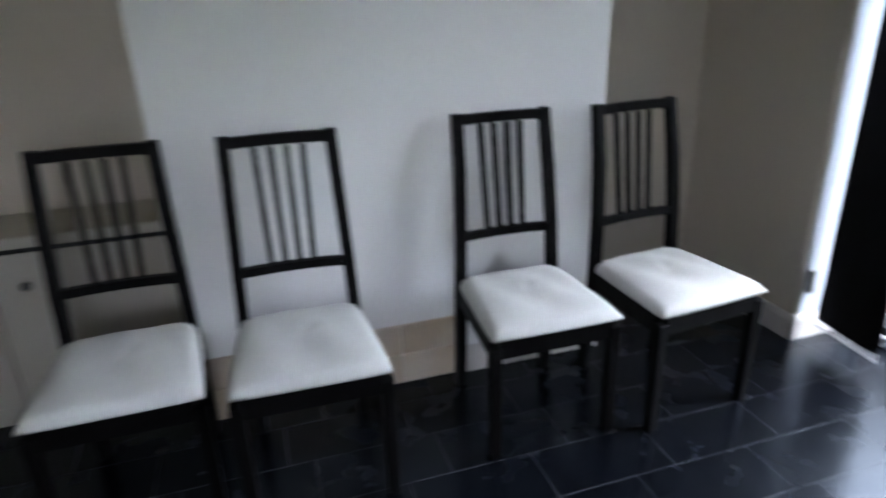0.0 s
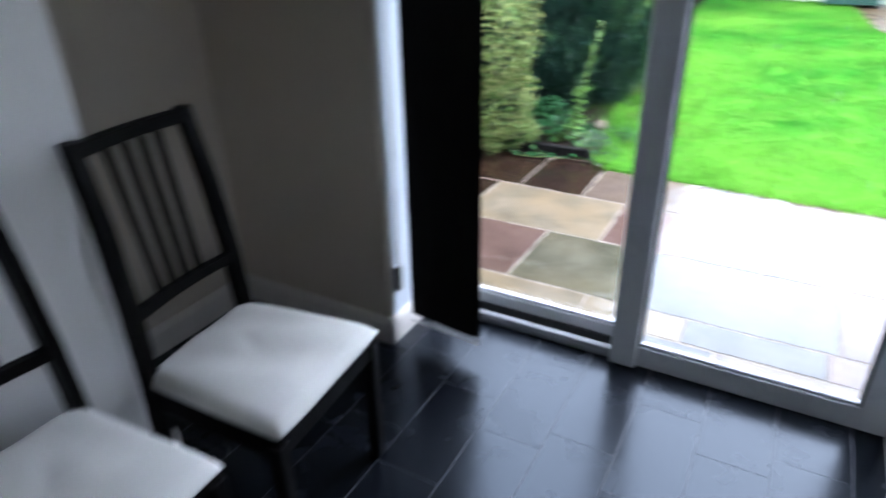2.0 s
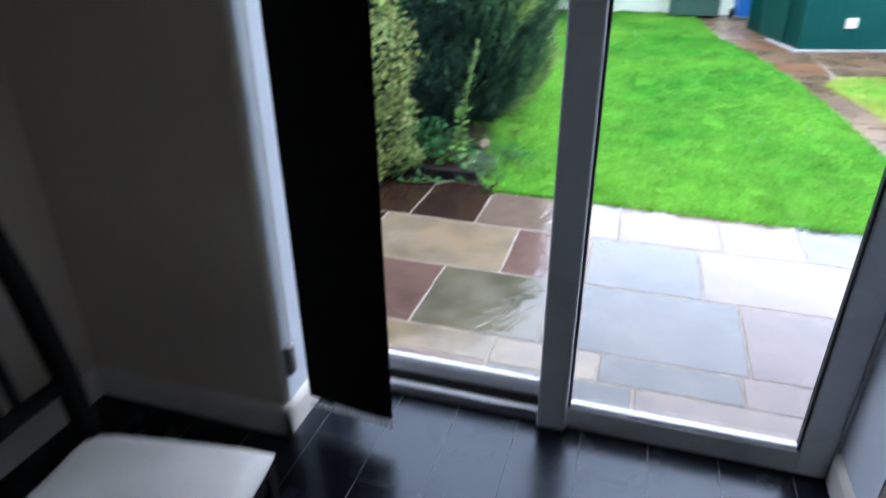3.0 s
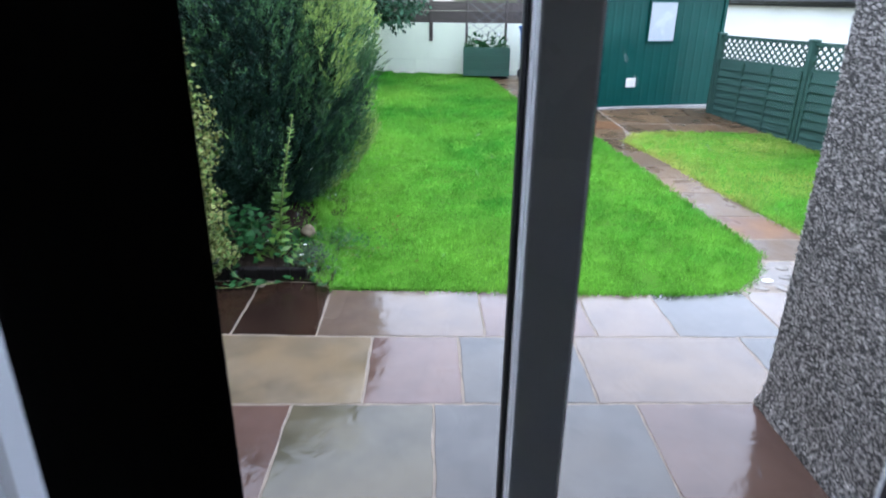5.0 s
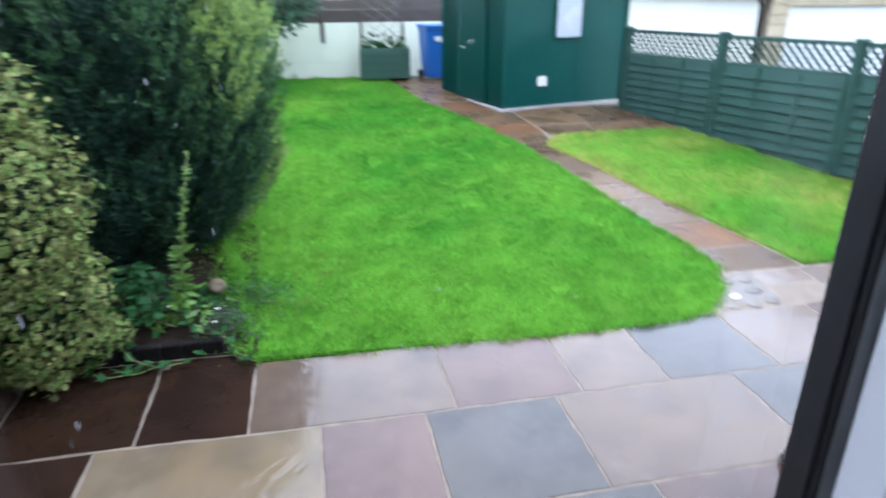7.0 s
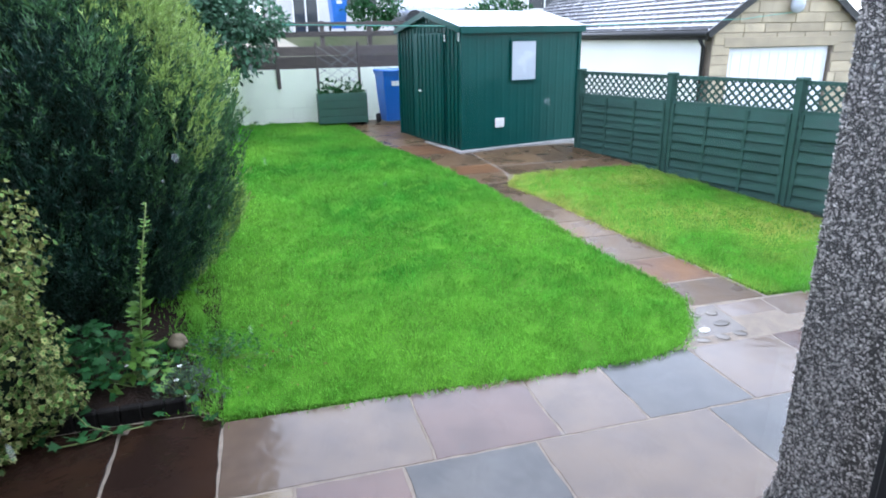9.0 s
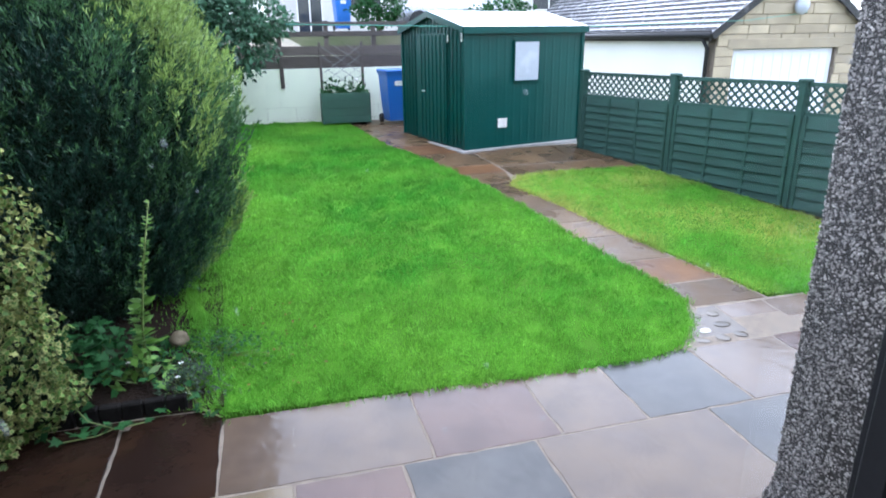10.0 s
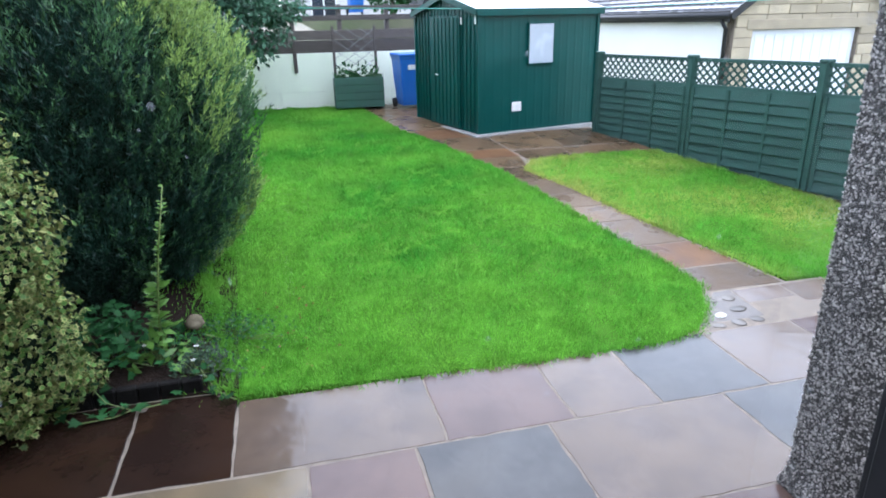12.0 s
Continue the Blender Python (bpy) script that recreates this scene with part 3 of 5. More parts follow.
# ---------- outside: ground, patio, path ----------
xs = [2.66, 3.2, 4, 5.1, 5.6, 6, 7, 8, 9, 9.8, 10.5, 11.5, 12.5, 12.999, 13.001, 15, 17, 19, 21, 21.999, 22.001, 25, 30, 45, 80, 160]
ys = [-120, -60, -30, -18, -12, -9, -7.5, -6.5, -6, -5.5, -5, -4.6, -4.2, -3.8, -3.4, -3.1, -2.8, -2.5, -2.2, -1.9, -1.5, -1, 0, 1, 2, 3, 3.5, 5, 8, 14, 30, 60, 120]
bm = B()
grid = [[bm.verts.new((x, y, ground_z(x, y) - 0.045)) for y in ys] for x in xs]
for i in range(len(xs) - 1):
    for j in range(len(ys) - 1):
        bm.faces.new((grid[i][j], grid[i + 1][j], grid[i + 1][j + 1], grid[i][j + 1]))
tagged(part("ground", bm, M_FIELD), "grassy ground rising behind the garden", "ground", kind="structure")
for y0, y1 in ((3.0, 120), (-120, -2.4)):
    tagged(part("ground", box(B(), -2.5, 2.66, y0, y1, -0.6, -0.4), M_FIELD), "grassy ground beside the house", "ground", kind="structure")
bm = B()
back = [[bm.verts.new((x, y, -0.4)) for y in (-120, 120)] for x in (-160, -2.5)]
bm.faces.new((back[0][0], back[1][0], back[1][1], back[0][1]))
tagged(part("ground", bm, M_FIELD), "grassy ground in front of the house", "ground", kind="structure")


def prism(bm, corners, thick, chamfer=0.006, lift=0.0):
    """A flagstone over a polygon of plan points, its top following the ground."""
    cx, cy = sum(p[0] for p in corners) / len(corners), sum(p[1] for p in corners) / len(corners)
    def ring(shrink, dz):
        out = []
        for x, y in corners:
            d = math.hypot(x - cx, y - cy)
            k = (d - shrink) / d
            xx, yy = cx + (x - cx) * k, cy + (y - cy) * k
            out.append(bm.verts.new((xx, yy, ground_z(xx, max(yy, -2.2)) + dz + lift)))
        return out
    rings = [ring(0, -thick), ring(0, -chamfer), ring(chamfer * 1.6, 0)]
    n = len(corners)
    for a, b in zip(rings, rings[1:]):
        for k in range(n):
            bm.faces.new((a[k], a[(k + 1) % n], b[(k + 1) % n], b[k]))
    bm.faces.new(rings[-1])
    return bm


bm = B()
for a in ([(2.66, -4.0), (5.06, -4.0), (5.06, 3.15), (2.66, 3.15)], [(5.06, -4.0), (5.52, -4.0), (5.52, -1.2), (5.9, -1.3), (5.9, -0.8), (5.3, -0.55), (5.06, -0.4)], [(5.06, 2.05), (5.27, 2.12), (5.27, 3.15), (5.06, 3.15)]):
    prism(bm, a, 0.05, 0.0, -0.0012)
pavement = tagged(part("pavement", bm, M_MORTAR), "wet sandstone patio with pale mortar joints", "patio", kind="structure")
GAP = 0.0060
SANDSTONE = {"b": M_BUFF, "d": M_BROWN, "p": M_PLUM, "g": M_GREY, "r": M_RUST, "y": M_GOLD, "o": M_OLIVE}


def skew(x, y):
    """The far course runs slightly askew towards the flower bed."""
    return x + 0.036 * min(max(0.0, y - 1.75), 0.75) * min(max(0.0, (x - 3.94) / 0.595), 1.0)


def flag(x0, x1, y0, y1, kind):
    corners = [(skew(x, y), y) for x, y in ((x0 + GAP, y0 + GAP), (x1 - GAP, y0 + GAP), (x1 - GAP, y1 - GAP), (x0 + GAP, y1 - GAP))]
    edge = []
    for (xa, ya), (xb, yb) in zip(corners, corners[1:] + corners[:1]):
        edge.append((xa + random.uniform(-0.003, 0.003), ya + random.uniform(-0.003, 0.003)))
        k = max(2, int(math.hypot(xb - xa, yb - ya) / 0.07))
        for i in range(1, k):
            w = random.uniform(-0.0042, 0.0042)
            t = (i + random.uniform(-0.25, 0.25)) / k
            edge.append((xa + (xb - xa) * t + (w if abs(xa - xb) < 0.1 else 0), ya + (yb - ya) * t + (w if ya == yb else 0)))
    part("flagstone", prism(B(), edge, 0.04, 0.0014, random.uniform(0.0, 0.001)), SANDSTONE[kind], pavement)


ROWS_PAVING = [
    (4.535, 5.10, [3.086, 2.485, 2.03, 1.13, 0.528, 0.082, -0.51, -1.1, -1.7, -2.4, -3.0, -3.8], "ddbpbgbpbgb"),
    (3.94, 4.535, [3.086, 2.632, 1.728, 1.275, 0.668, -0.23, -0.85, -1.5, -2.2, -2.9, -3.8], "dypgbgbpbg"),
    (3.335, 3.94, [3.086, 2.55, 2.037, 1.41, 0.508, -0.04, -0.7, -1.4, -2.2, -3.0, -3.8], "bpogpbgpbg"),
    (3.13, 3.335, [3.086, 2.3, 1.6, 1.13, 0.55, -0.04], "dyygp"),
    (2.67, 3.13, [3.086, 2.4, 1.6, 0.98, 0.35, -0.04], "gpgbg"),
]
for x0, x1, joints, kinds in ROWS_PAVING:
    for a, b, k in zip(joints, joints[1:], kinds):
        flag(x0, 5.19 if x1 == 5.10 and b > 2.0 else x1, b, a, k)
for y0, y1, k in ((-2.0, -1.38, "b"), (-2.7, -2.0, "p"), (-3.4, -2.7, "g")):
    flag(5.10, 5.50, y0, y1, k)

LEFT_EDGE = [(5.50, -0.86), (5.87, -0.85), (6.36, -0.73), (7.13, -0.62), (8.12, -0.45), (9.3, -0.12), (10.37, 0.25), (12.7, 0.5)]
RIGHT_EDGE = [(5.50, -1.44), (5.83, -1.37), (6.34, -1.21), (6.88, -1.05), (7.6, -0.90), (8.29, -0.70), (8.6, -0.84), (9.6, -0.74), (12.7, -0.4)]


def edge_at(line, x):
    for (xa, ya), (xb, yb) in zip(line, line[1:]):
        if x <= xb:
            return ya + (yb - ya) * max(0, x - xa) / (xb - xa)
    return line[-1][1]


M_TAN = mat("tan_path_stone", (0.088, 0.056, 0.030), 0.32, 0.28, 4, 24, 0.25, second=(0.130, 0.082, 0.041), patches=0.5, rough_var=0.14, each=0.35, depth=0.004, spec=0.16, riven=0.4)
path = thing("path", "narrow wet sandstone garden path", "path", kind="structure")
bm = B()
st = [5.45, 5.9, 6.4, 7.1, 7.6, 8.1, 8.6, 9.3, 9.8, 10.6, 11.6, 12.9]
for a, b in zip(st, st[1:]):
    prism(bm, [(a, edge_at(RIGHT_EDGE, a) - 0.03), (b, edge_at(RIGHT_EDGE, b) - 0.03), (b, edge_at(LEFT_EDGE, b) + 0.02), (a, edge_at(LEFT_EDGE, a) + 0.02)], 0.05, 0.0, -0.004)
prism(bm, [(8.62, -2.45), (9.9, -2.2), (9.8, -0.7), (8.62, -0.8)], 0.05, 0.0, -0.005)
prism(bm, [(9.75, -0.75), (12.9, -0.4), (12.9, 0.1), (9.75, -0.4)], 0.05, 0.0, -0.006)
part("mortar_bed", bm, M_MORTAR, path)
x, i = 5.52, 0
while x < 12.6:
    step = (0.34, 0.42, 0.5, 0.38)[i % 4] if x < 9 else 0.6
    x1 = min(x + step, 12.8)
    k = "rbbdbbdbrb"[i % 10] if i else "b"
    if i == 1:
        k = "r"
    bm = prism(B(), [(x + GAP, edge_at(RIGHT_EDGE, x) + 0.01), (x1 - GAP, edge_at(RIGHT_EDGE, x1) + 0.01), (x1 - GAP, edge_at(LEFT_EDGE, x1) - 0.01), (x + GAP, edge_at(LEFT_EDGE, x) - 0.01)], 0.04, 0.005)
    part("flagstone", bm, M_RUST if k == "r" else M_TAN, path)
    x, i = x1, i + 1
for i, xa in enumerate((8.64, 9.05, 9.42)):
    y = -0.86 if i else -0.95
    k = i
    first_row = True
    while y > -2.3:
        w = (0.45, 0.6, 0.5)[k % 3]
        bm = prism(B(), [(xa + GAP, max(y - w, -2.42) + GAP), (xa + 0.39 - GAP, max(y - w, -2.42) + GAP), (xa + 0.39 - GAP, (edge_at(RIGHT_EDGE, xa + 0.39) if first_row else y) - GAP), (xa + GAP, (edge_at(RIGHT_EDGE, xa) if first_row else y) - GAP)], 0.04, 0.005)
        part("flagstone", bm, M_RUST if k % 6 == 5 else M_TAN, path)
        y -= w
        k += 1
        first_row = False

# round cobbles set in mortar at the corner of the path
M_COBBLEBED = mat("buff_cobble_mortar", (0.105, 0.085, 0.065), 0.22, 0.25, 9, 40, 0.3, spec=0.3)
cobbles = thing("cobble_circle", "round wet cobbles set in mortar at the path's corner", "cobbles", kind="structure")
part("mortar_bed", prism(B(), [(5.11, -1.005), (5.5, -1.005), (5.5, -0.88), (5.36, -0.76), (5.11, -0.55)], 0.03, 0.0, 0.0012), M_COBBLEBED, cobbles)
M_COBBLEPALE = mat("pale_cobble", (0.42, 0.40, 0.37), 0.3, 0.15, 8, 60, 0.2, spec=0.3)
rc = random.Random(4)
for x, y, q, pale in ((5.19, -0.575, 0.045, 0), (5.145, -0.66, 0.05, 0), (5.155, -0.80, 0.058, 0), (5.31, -0.68, 0.042, 0), (5.245, -0.75, 0.050, 1), (5.29, -0.90, 0.060, 0), (5.42, -0.80, 0.045, 0), (5.16, -0.93, 0.05, 0), (5.42, -0.93, 0.05, 0)):
    bm = B()
    bmesh.ops.create_uvsphere(bm, u_segments=16, v_segments=6, radius=1.0, matrix=Matrix.LocRotScale((x, y, ground_z(x) + 0.0), Euler((0, 0, rc.uniform(0, 3))), (q, q * rc.uniform(0.7, 0.9), 0.0042)))
    part("cobble", bm, M_COBBLEPALE if pale else M_COBBLE, cobbles, "pale round cobble" if pale else "", True)
flag(5.10, 5.50, -1.375, -1.012, "b")

# ---------- lawns ----------
LAWN_A = [(5.15, 2.03), (5.10, 1.1), (5.06, 0.5), (5.06, -0.28), (5.14, -0.53), (5.34, -0.72), (5.60, -0.86), (5.87, -0.84), (6.36, -0.72), (7.13, -0.61), (8.12, -0.44), (9.3, -0.11), (10.37, 0.26), (12.75, 0.52), (12.85, 2.3), (9.0, 2.35), (7.4, 2.33), (6.4, 2.26), (5.95, 2.16), (5.8, 2.19), (5.62, 2.08), (5.5, 2.12), (5.34, 2.03)]
LAWN_B = [(8.27, -0.70), (8.56, -0.86), (8.62, -1.25), (8.60, -2.36), (8.36, -2.42), (7.06, -2.84), (5.6, -3.31), (5.50, -1.95), (5.57, -1.46), (5.83, -1.39), (6.34, -1.23), (6.88, -1.07), (7.6, -0.92)]


def lawn(label, poly, blade_material, seed, near):
    ob = thing("lawn", label, "lawn", kind="structure")
    bm = B()
    f = bm.faces.new([bm.verts.new((x, y, 0)) for x, y in poly])
    for cut in (6.0, 7.0, 8.0, 9.0, 9.8, 11.0):
        bmesh.ops.bisect_plane(bm, geom=bm.verts[:] + bm.edges[:] + bm.faces[:], plane_co=(cut, 0, 0), plane_no=(1, 0, 0))
    for v in bm.verts:
        v.co.z = ground_z(v.co.x, max(v.co.y, -2.4)) + 0.004
    ext = bmesh.ops.extrude_face_region(bm, geom=bm.faces[:])
    for v in ext["geom"]:
        if isinstance(v, bmesh.types.BMVert):
            v.co.z -= 0.09
    part("turf", bm, M_TURF, ob)
    r = np.random.RandomState(seed)
    lo, hi = np.min(poly, axis=0), np.max(poly, axis=0)
    n = int((hi[0] - lo[0]) * (hi[1] - lo[1]) * near)
    x = lo[0] - 0.06 + (hi[0] - lo[0] + 0.1) * r.rand(n) ** 1.35
    y = r.uniform(lo[1] - 0.06, hi[1] + 0.06, n)
    ok = inside(x + r.normal(0, 0.028, n), y + r.normal(0, 0.028, n), poly)
    x, y = x[ok], y[ok]
    px, py = [], []
    for (xa, ya), (xb, yb) in zip(poly, poly[1:] + poly[:1]):
        ragged = ya > 2.0 and yb > 2.0
        m = int(math.hypot(xb - xa, yb - ya) * (2600 if ragged else 700))
        t = r.rand(m)
        px.append(xa + (xb - xa) * t + r.normal(0, 0.024, m))
        py.append(ya + (yb - ya) * t + (r.exponential(0.055, m) - 0.02 if ragged else r.normal(0, 0.024, m)))
    x, y = np.concatenate([x, *px]), np.concatenate([y, *py])
    n = len(x)
    z = np.array([ground_z(a, max(b, -2.4)) for a, b in zip(x, y)]) + np.where(y > 2.05, 0.022, 0.0)
    tuft = np.full(n, 0.85)
    for _ in range(24):
        kx, ky = r.normal(0, 20, 2)
        tuft += 0.06 * np.sin(kx * x + ky * y + r.uniform(0, 6.28))
    length = np.clip(0.040 * tuft * r.uniform(0.5, 1.35, n), 0.012, 0.07)
    width = 0.0022 + 0.00055 * (x - 5.0)
    a = r.uniform(0, 2 * np.pi, n)
    lean = r.uniform(0.1, 1.0, n)
    flow = np.zeros(n)
    for _ in range(16):
        kx, ky = r.normal(0, 9, 2)
        flow += np.sin(kx * x + ky * y + r.uniform(0, 6.28))
    da = flow * 1.1 + r.normal(0, 0.9, n)
    base = np.stack([x, y, z], 1)
    side = np.stack([np.cos(a), np.sin(a), 0 * a], 1) * width[:, None]
    up = np.stack([np.cos(da) * np.sin(lean), np.sin(da) * np.sin(lean), np.cos(lean)], 1) * length[:, None]
    verts = np.stack([base - side, base + side, base + side * 0.6 + up * 0.6, base + up * 1.05 + np.array([0, 0, -0.12]) * length[:, None] * lean[:, None]], 1).reshape(-1, 3)
    g = part("grass", arrays_mesh("grass", verts, np.arange(4 * n).reshape(-1, 4)), blade_material, ob)
    tagged(g, kind="stuff")
    return ob


lawn("bright green wet mown lawn with soft edge", LAWN_A, M_BLADE, 3, 9000)
lawn("small wet lawn with yellowed worn patches", LAWN_B, M_BLADE_DRY, 5, 6500)

strip = B()
prism(strip, [(8.62, -2.30), (8.62, -2.56), (7.06, -3.06), (5.5, -3.55), (5.5, -3.28), (7.06, -2.80)], 0.05, 0.0, -0.012)
tagged(part("soil_strip", strip, M_SOIL), "dark bare soil along the foot of the green fence", "soil", kind="structure")

# ---------- boundary walls ----------
def chips(name, n, place, normal, seed, parent, material, size=(0.004, 0.0085)):
    """Stone chips pressed into a roughcast face. place(r, n) gives points; normal is the face's."""
    r = np.random.RandomState(seed)
    p = place(r, n)
    nn = np.array(normal, float)
    t1 = np.cross(nn, [0, 0, 1.0])
    t1 /= np.linalg.norm(t1)
    t2 = np.cross(nn, t1)
    a = r.uniform(0, 2 * np.pi, n)
    s, q = r.uniform(*size, n), r.uniform(0.5, 0.9, n)
    u = np.cos(a)[:, None] * t1 + np.sin(a)[:, None] * t2
    v = -np.sin(a)[:, None] * t1 + np.cos(a)[:, None] * t2
    tilt = r.normal(0, 0.35, (n, 2))
    top = p + nn * (s * 0.8)[:, None] + u * (tilt[:, :1] * s[:, None]) + v * (tilt[:, 1:] * s[:, None])
    ring = [p + u * s[:, None] - nn * 0.002, p + v * (s * q)[:, None] - nn * 0.002, p - u * s[:, None] - nn * 0.002, p - v * (s * q)[:, None] - nn * 0.002]
    verts = np.stack(ring + [top], 1).reshape(-1, 3)
    i = np.arange(n)[:, None] * 5
    faces = np.concatenate([i + np.array([[0, 1, 4]]), i + np.array([[1, 2, 4]]), i + np.array([[2, 3, 4]]), i + np.array([[3, 0, 4]])])
    ob = part(name, arrays_mesh(name, verts, faces), material, parent)
    return tagged(ob, kind="stuff")


def cast_wall(name, label, x0, x1, y0, y1, z1, face_y, bed):
    """A roughcast garden wall along x; the face at face_y flares out at its foot."""
    d = 1 if face_y == y1 else -1
    prof = [(-0.30, 0.022), (-0.235, 0.020), (-0.20, 0.008), (-0.15, 0.0), (z1, 0.0)]
    bm = B()
    rings = []
    for z, out in prof:
        f, bk = face_y + d * out, (y0 if d > 0 else y1)
        rings.append([bm.verts.new(c) for c in ((x0, bk, z), (x1 + out, bk, z), (x1 + out, f, z), (x0, f, z))])
    for a, b in zip(rings, rings[1:]):
        for k in range(4):
            bm.faces.new((a[k], a[(k + 1) % 4], b[(k + 1) % 4], b[k]))
    bm.faces.new(rings[-1]), bm.faces.new(rings[0][::-1])
    return tagged(part(name, bm, bed), label, "wall", kind="structure")


def foot(z):
    return np.interp(z, [-0.30, -0.235, -0.20, -0.15], [0.022, 0.020, 0.008, 0.0])


pier = cast_wall("wall_garden_1", "dark grey pebbledash wall standing beside the patio door", OUT_X, 3.925, -0.34, -0.055, 2.6, -0.055, M_PEBBLE_BED)
def pier_face(r, n):
    z = r.uniform(-0.26, 2.2, n)
    return np.stack([r.uniform(2.7, 3.93, n) + foot(z), -0.055 + foot(z), z], 1)
chips("roughcast_chips", 46000, pier_face, (0, 1, 0), 11, pier, M_PEBBLE, (0.0042, 0.0088))
def pier_end(r, n):
    z = r.uniform(-0.26, 2.2, n)
    return np.stack([3.925 + foot(z), r.uniform(-0.34, -0.055, n), z], 1)
chips("roughcast_chips", 9000, pier_end, (1, 0, 0), 12, pier, M_PEBBLE)
lw = cast_wall("wall_garden_2", "brown roughcast boundary wall under ivy", OUT_X, 5.02, 3.11, 3.4, 1.75, 3.11, M_BROWNCAST)
chips("roughcast_chips", 7000, lambda r, n: np.stack([r.uniform(3.6, 5.02, n), np.full(n, 3.11), r.uniform(-0.2, 1.5, n)], 1), (0, -1, 0), 13, lw, M_BROWNCAST)
chips("pale_chips", 1500, lambda r, n: np.stack([r.uniform(3.3, 5.02, n), np.full(n, 3.108), r.uniform(-0.2, 1.5, n)], 1), (0, -1, 0), 14, lw, M_PALECHIP, (0.0018, 0.0042))
box_bm = B()
box(box_bm, OUT_X, OUT_X + 0.02, DOOR_Y1, 3.15, -0.3, 2.6)
box(box_bm, OUT_X, OUT_X + 0.02, -4.0, DOOR_Y0, -0.3, 2.6)
tagged(part("wall_house_outside", box_bm, M_PEBBLE_BED), "grey roughcast outer skin of the house", "wall", kind="structure")
box_bm = B()
box(box_bm, OUT_X - 0.018, OUT_X + 0.006, DOOR_Y0 + 0.002, DOOR_Y1 - 0.002, -0.06, -0.012, 0.006)
tagged(part("door_sill", box_bm, M_UPVC), "white uPVC sill under the patio door", "sill", kind="structure")

# ---------- leaves ----------
def unit(v):
    return v / np.maximum(np.linalg.norm(v, axis=1, keepdims=True), 1e-9)


def leaf_mesh(name, p, d, n, length, width, fold=0.0):
    """Pointed leaves: base p, direction d, facing n."""
    s = unit(np.cross(d, n)) * width[:, None] / 2
    L = length[:, None]
    f = unit(n) * (width * fold)[:, None]
    verts = np.stack([p, p + d * L * 0.45 + s + f, p + d * L, p + d * L * 0.45 - s + f], 1).reshape(-1, 3)
    return arrays_mesh(name, verts, np.arange(len(verts)).reshape(-1, 4))


def five_leaf(name, p, d, n, size, lift=0.0):
    """Five-pointed ivy leaves."""
    s = unit(np.cross(d, n))
    k = size[:, None]
    p = p + unit(n) * lift
    out = []
    for a, r in ((-2.7, 0.35), (-1.9, 0.85), (-1.25, 0.55), (-0.75, 0.95), (-0.4, 0.62), (0, 1.2), (0.4, 0.62), (0.75, 0.95), (1.25, 0.55), (1.9, 0.85), (2.7, 0.35)):
        out.append(p + (d * math.cos(a) + s * math.sin(a)) * k * r * 0.6)
    verts = np.stack(out, 1).reshape(-1, 3)
    return arrays_mesh(name, verts, np.arange(len(verts)).reshape(-1, 11))


def lumps(r, pts, n=26, amount=0.12, freq=3.0):
    """A smooth uneven field on points, by a sum of waves."""
    total = np.zeros(len(pts))
    for _ in range(n):
        k = r.normal(0, freq, 3)
        total += np.sin(pts @ k + r.uniform(0, 6.28))
    return total / math.sqrt(n) * amount


def hull(profile, cx, cy, seed, amount, freq, shrink):
    """A lumpy closed body of revolution."""
    r = np.random.RandomState(seed)
    nu, verts, faces = 40, [], []
    zs = np.linspace(profile[0][0], profile[-1][0], 26)
    rad = np.interp(zs, [q[0] for q in profile], [q[1] for q in profile]) * shrink
    a = np.linspace(0, 2 * np.pi, nu, endpoint=False)
    base = np.array([[np.cos(t), np.sin(t), z] for z in zs for t in a])
    k = 1 + lumps(r, base * [1, 1, 1.3], 26, amount, freq)
    for i, (b, kk) in enumerate(zip(base, k)):
        rr = rad[i // nu] * kk
        verts.append((cx + b[0] * rr, cy + b[1] * rr, b[2]))
    for i in range(25):
        for j in range(nu):
            faces.append((i * nu + j, i * nu + (j + 1) % nu, (i + 1) * nu + (j + 1) % nu, (i + 1) * nu + j))
    return mesh_from("inner_foliage", verts, faces)


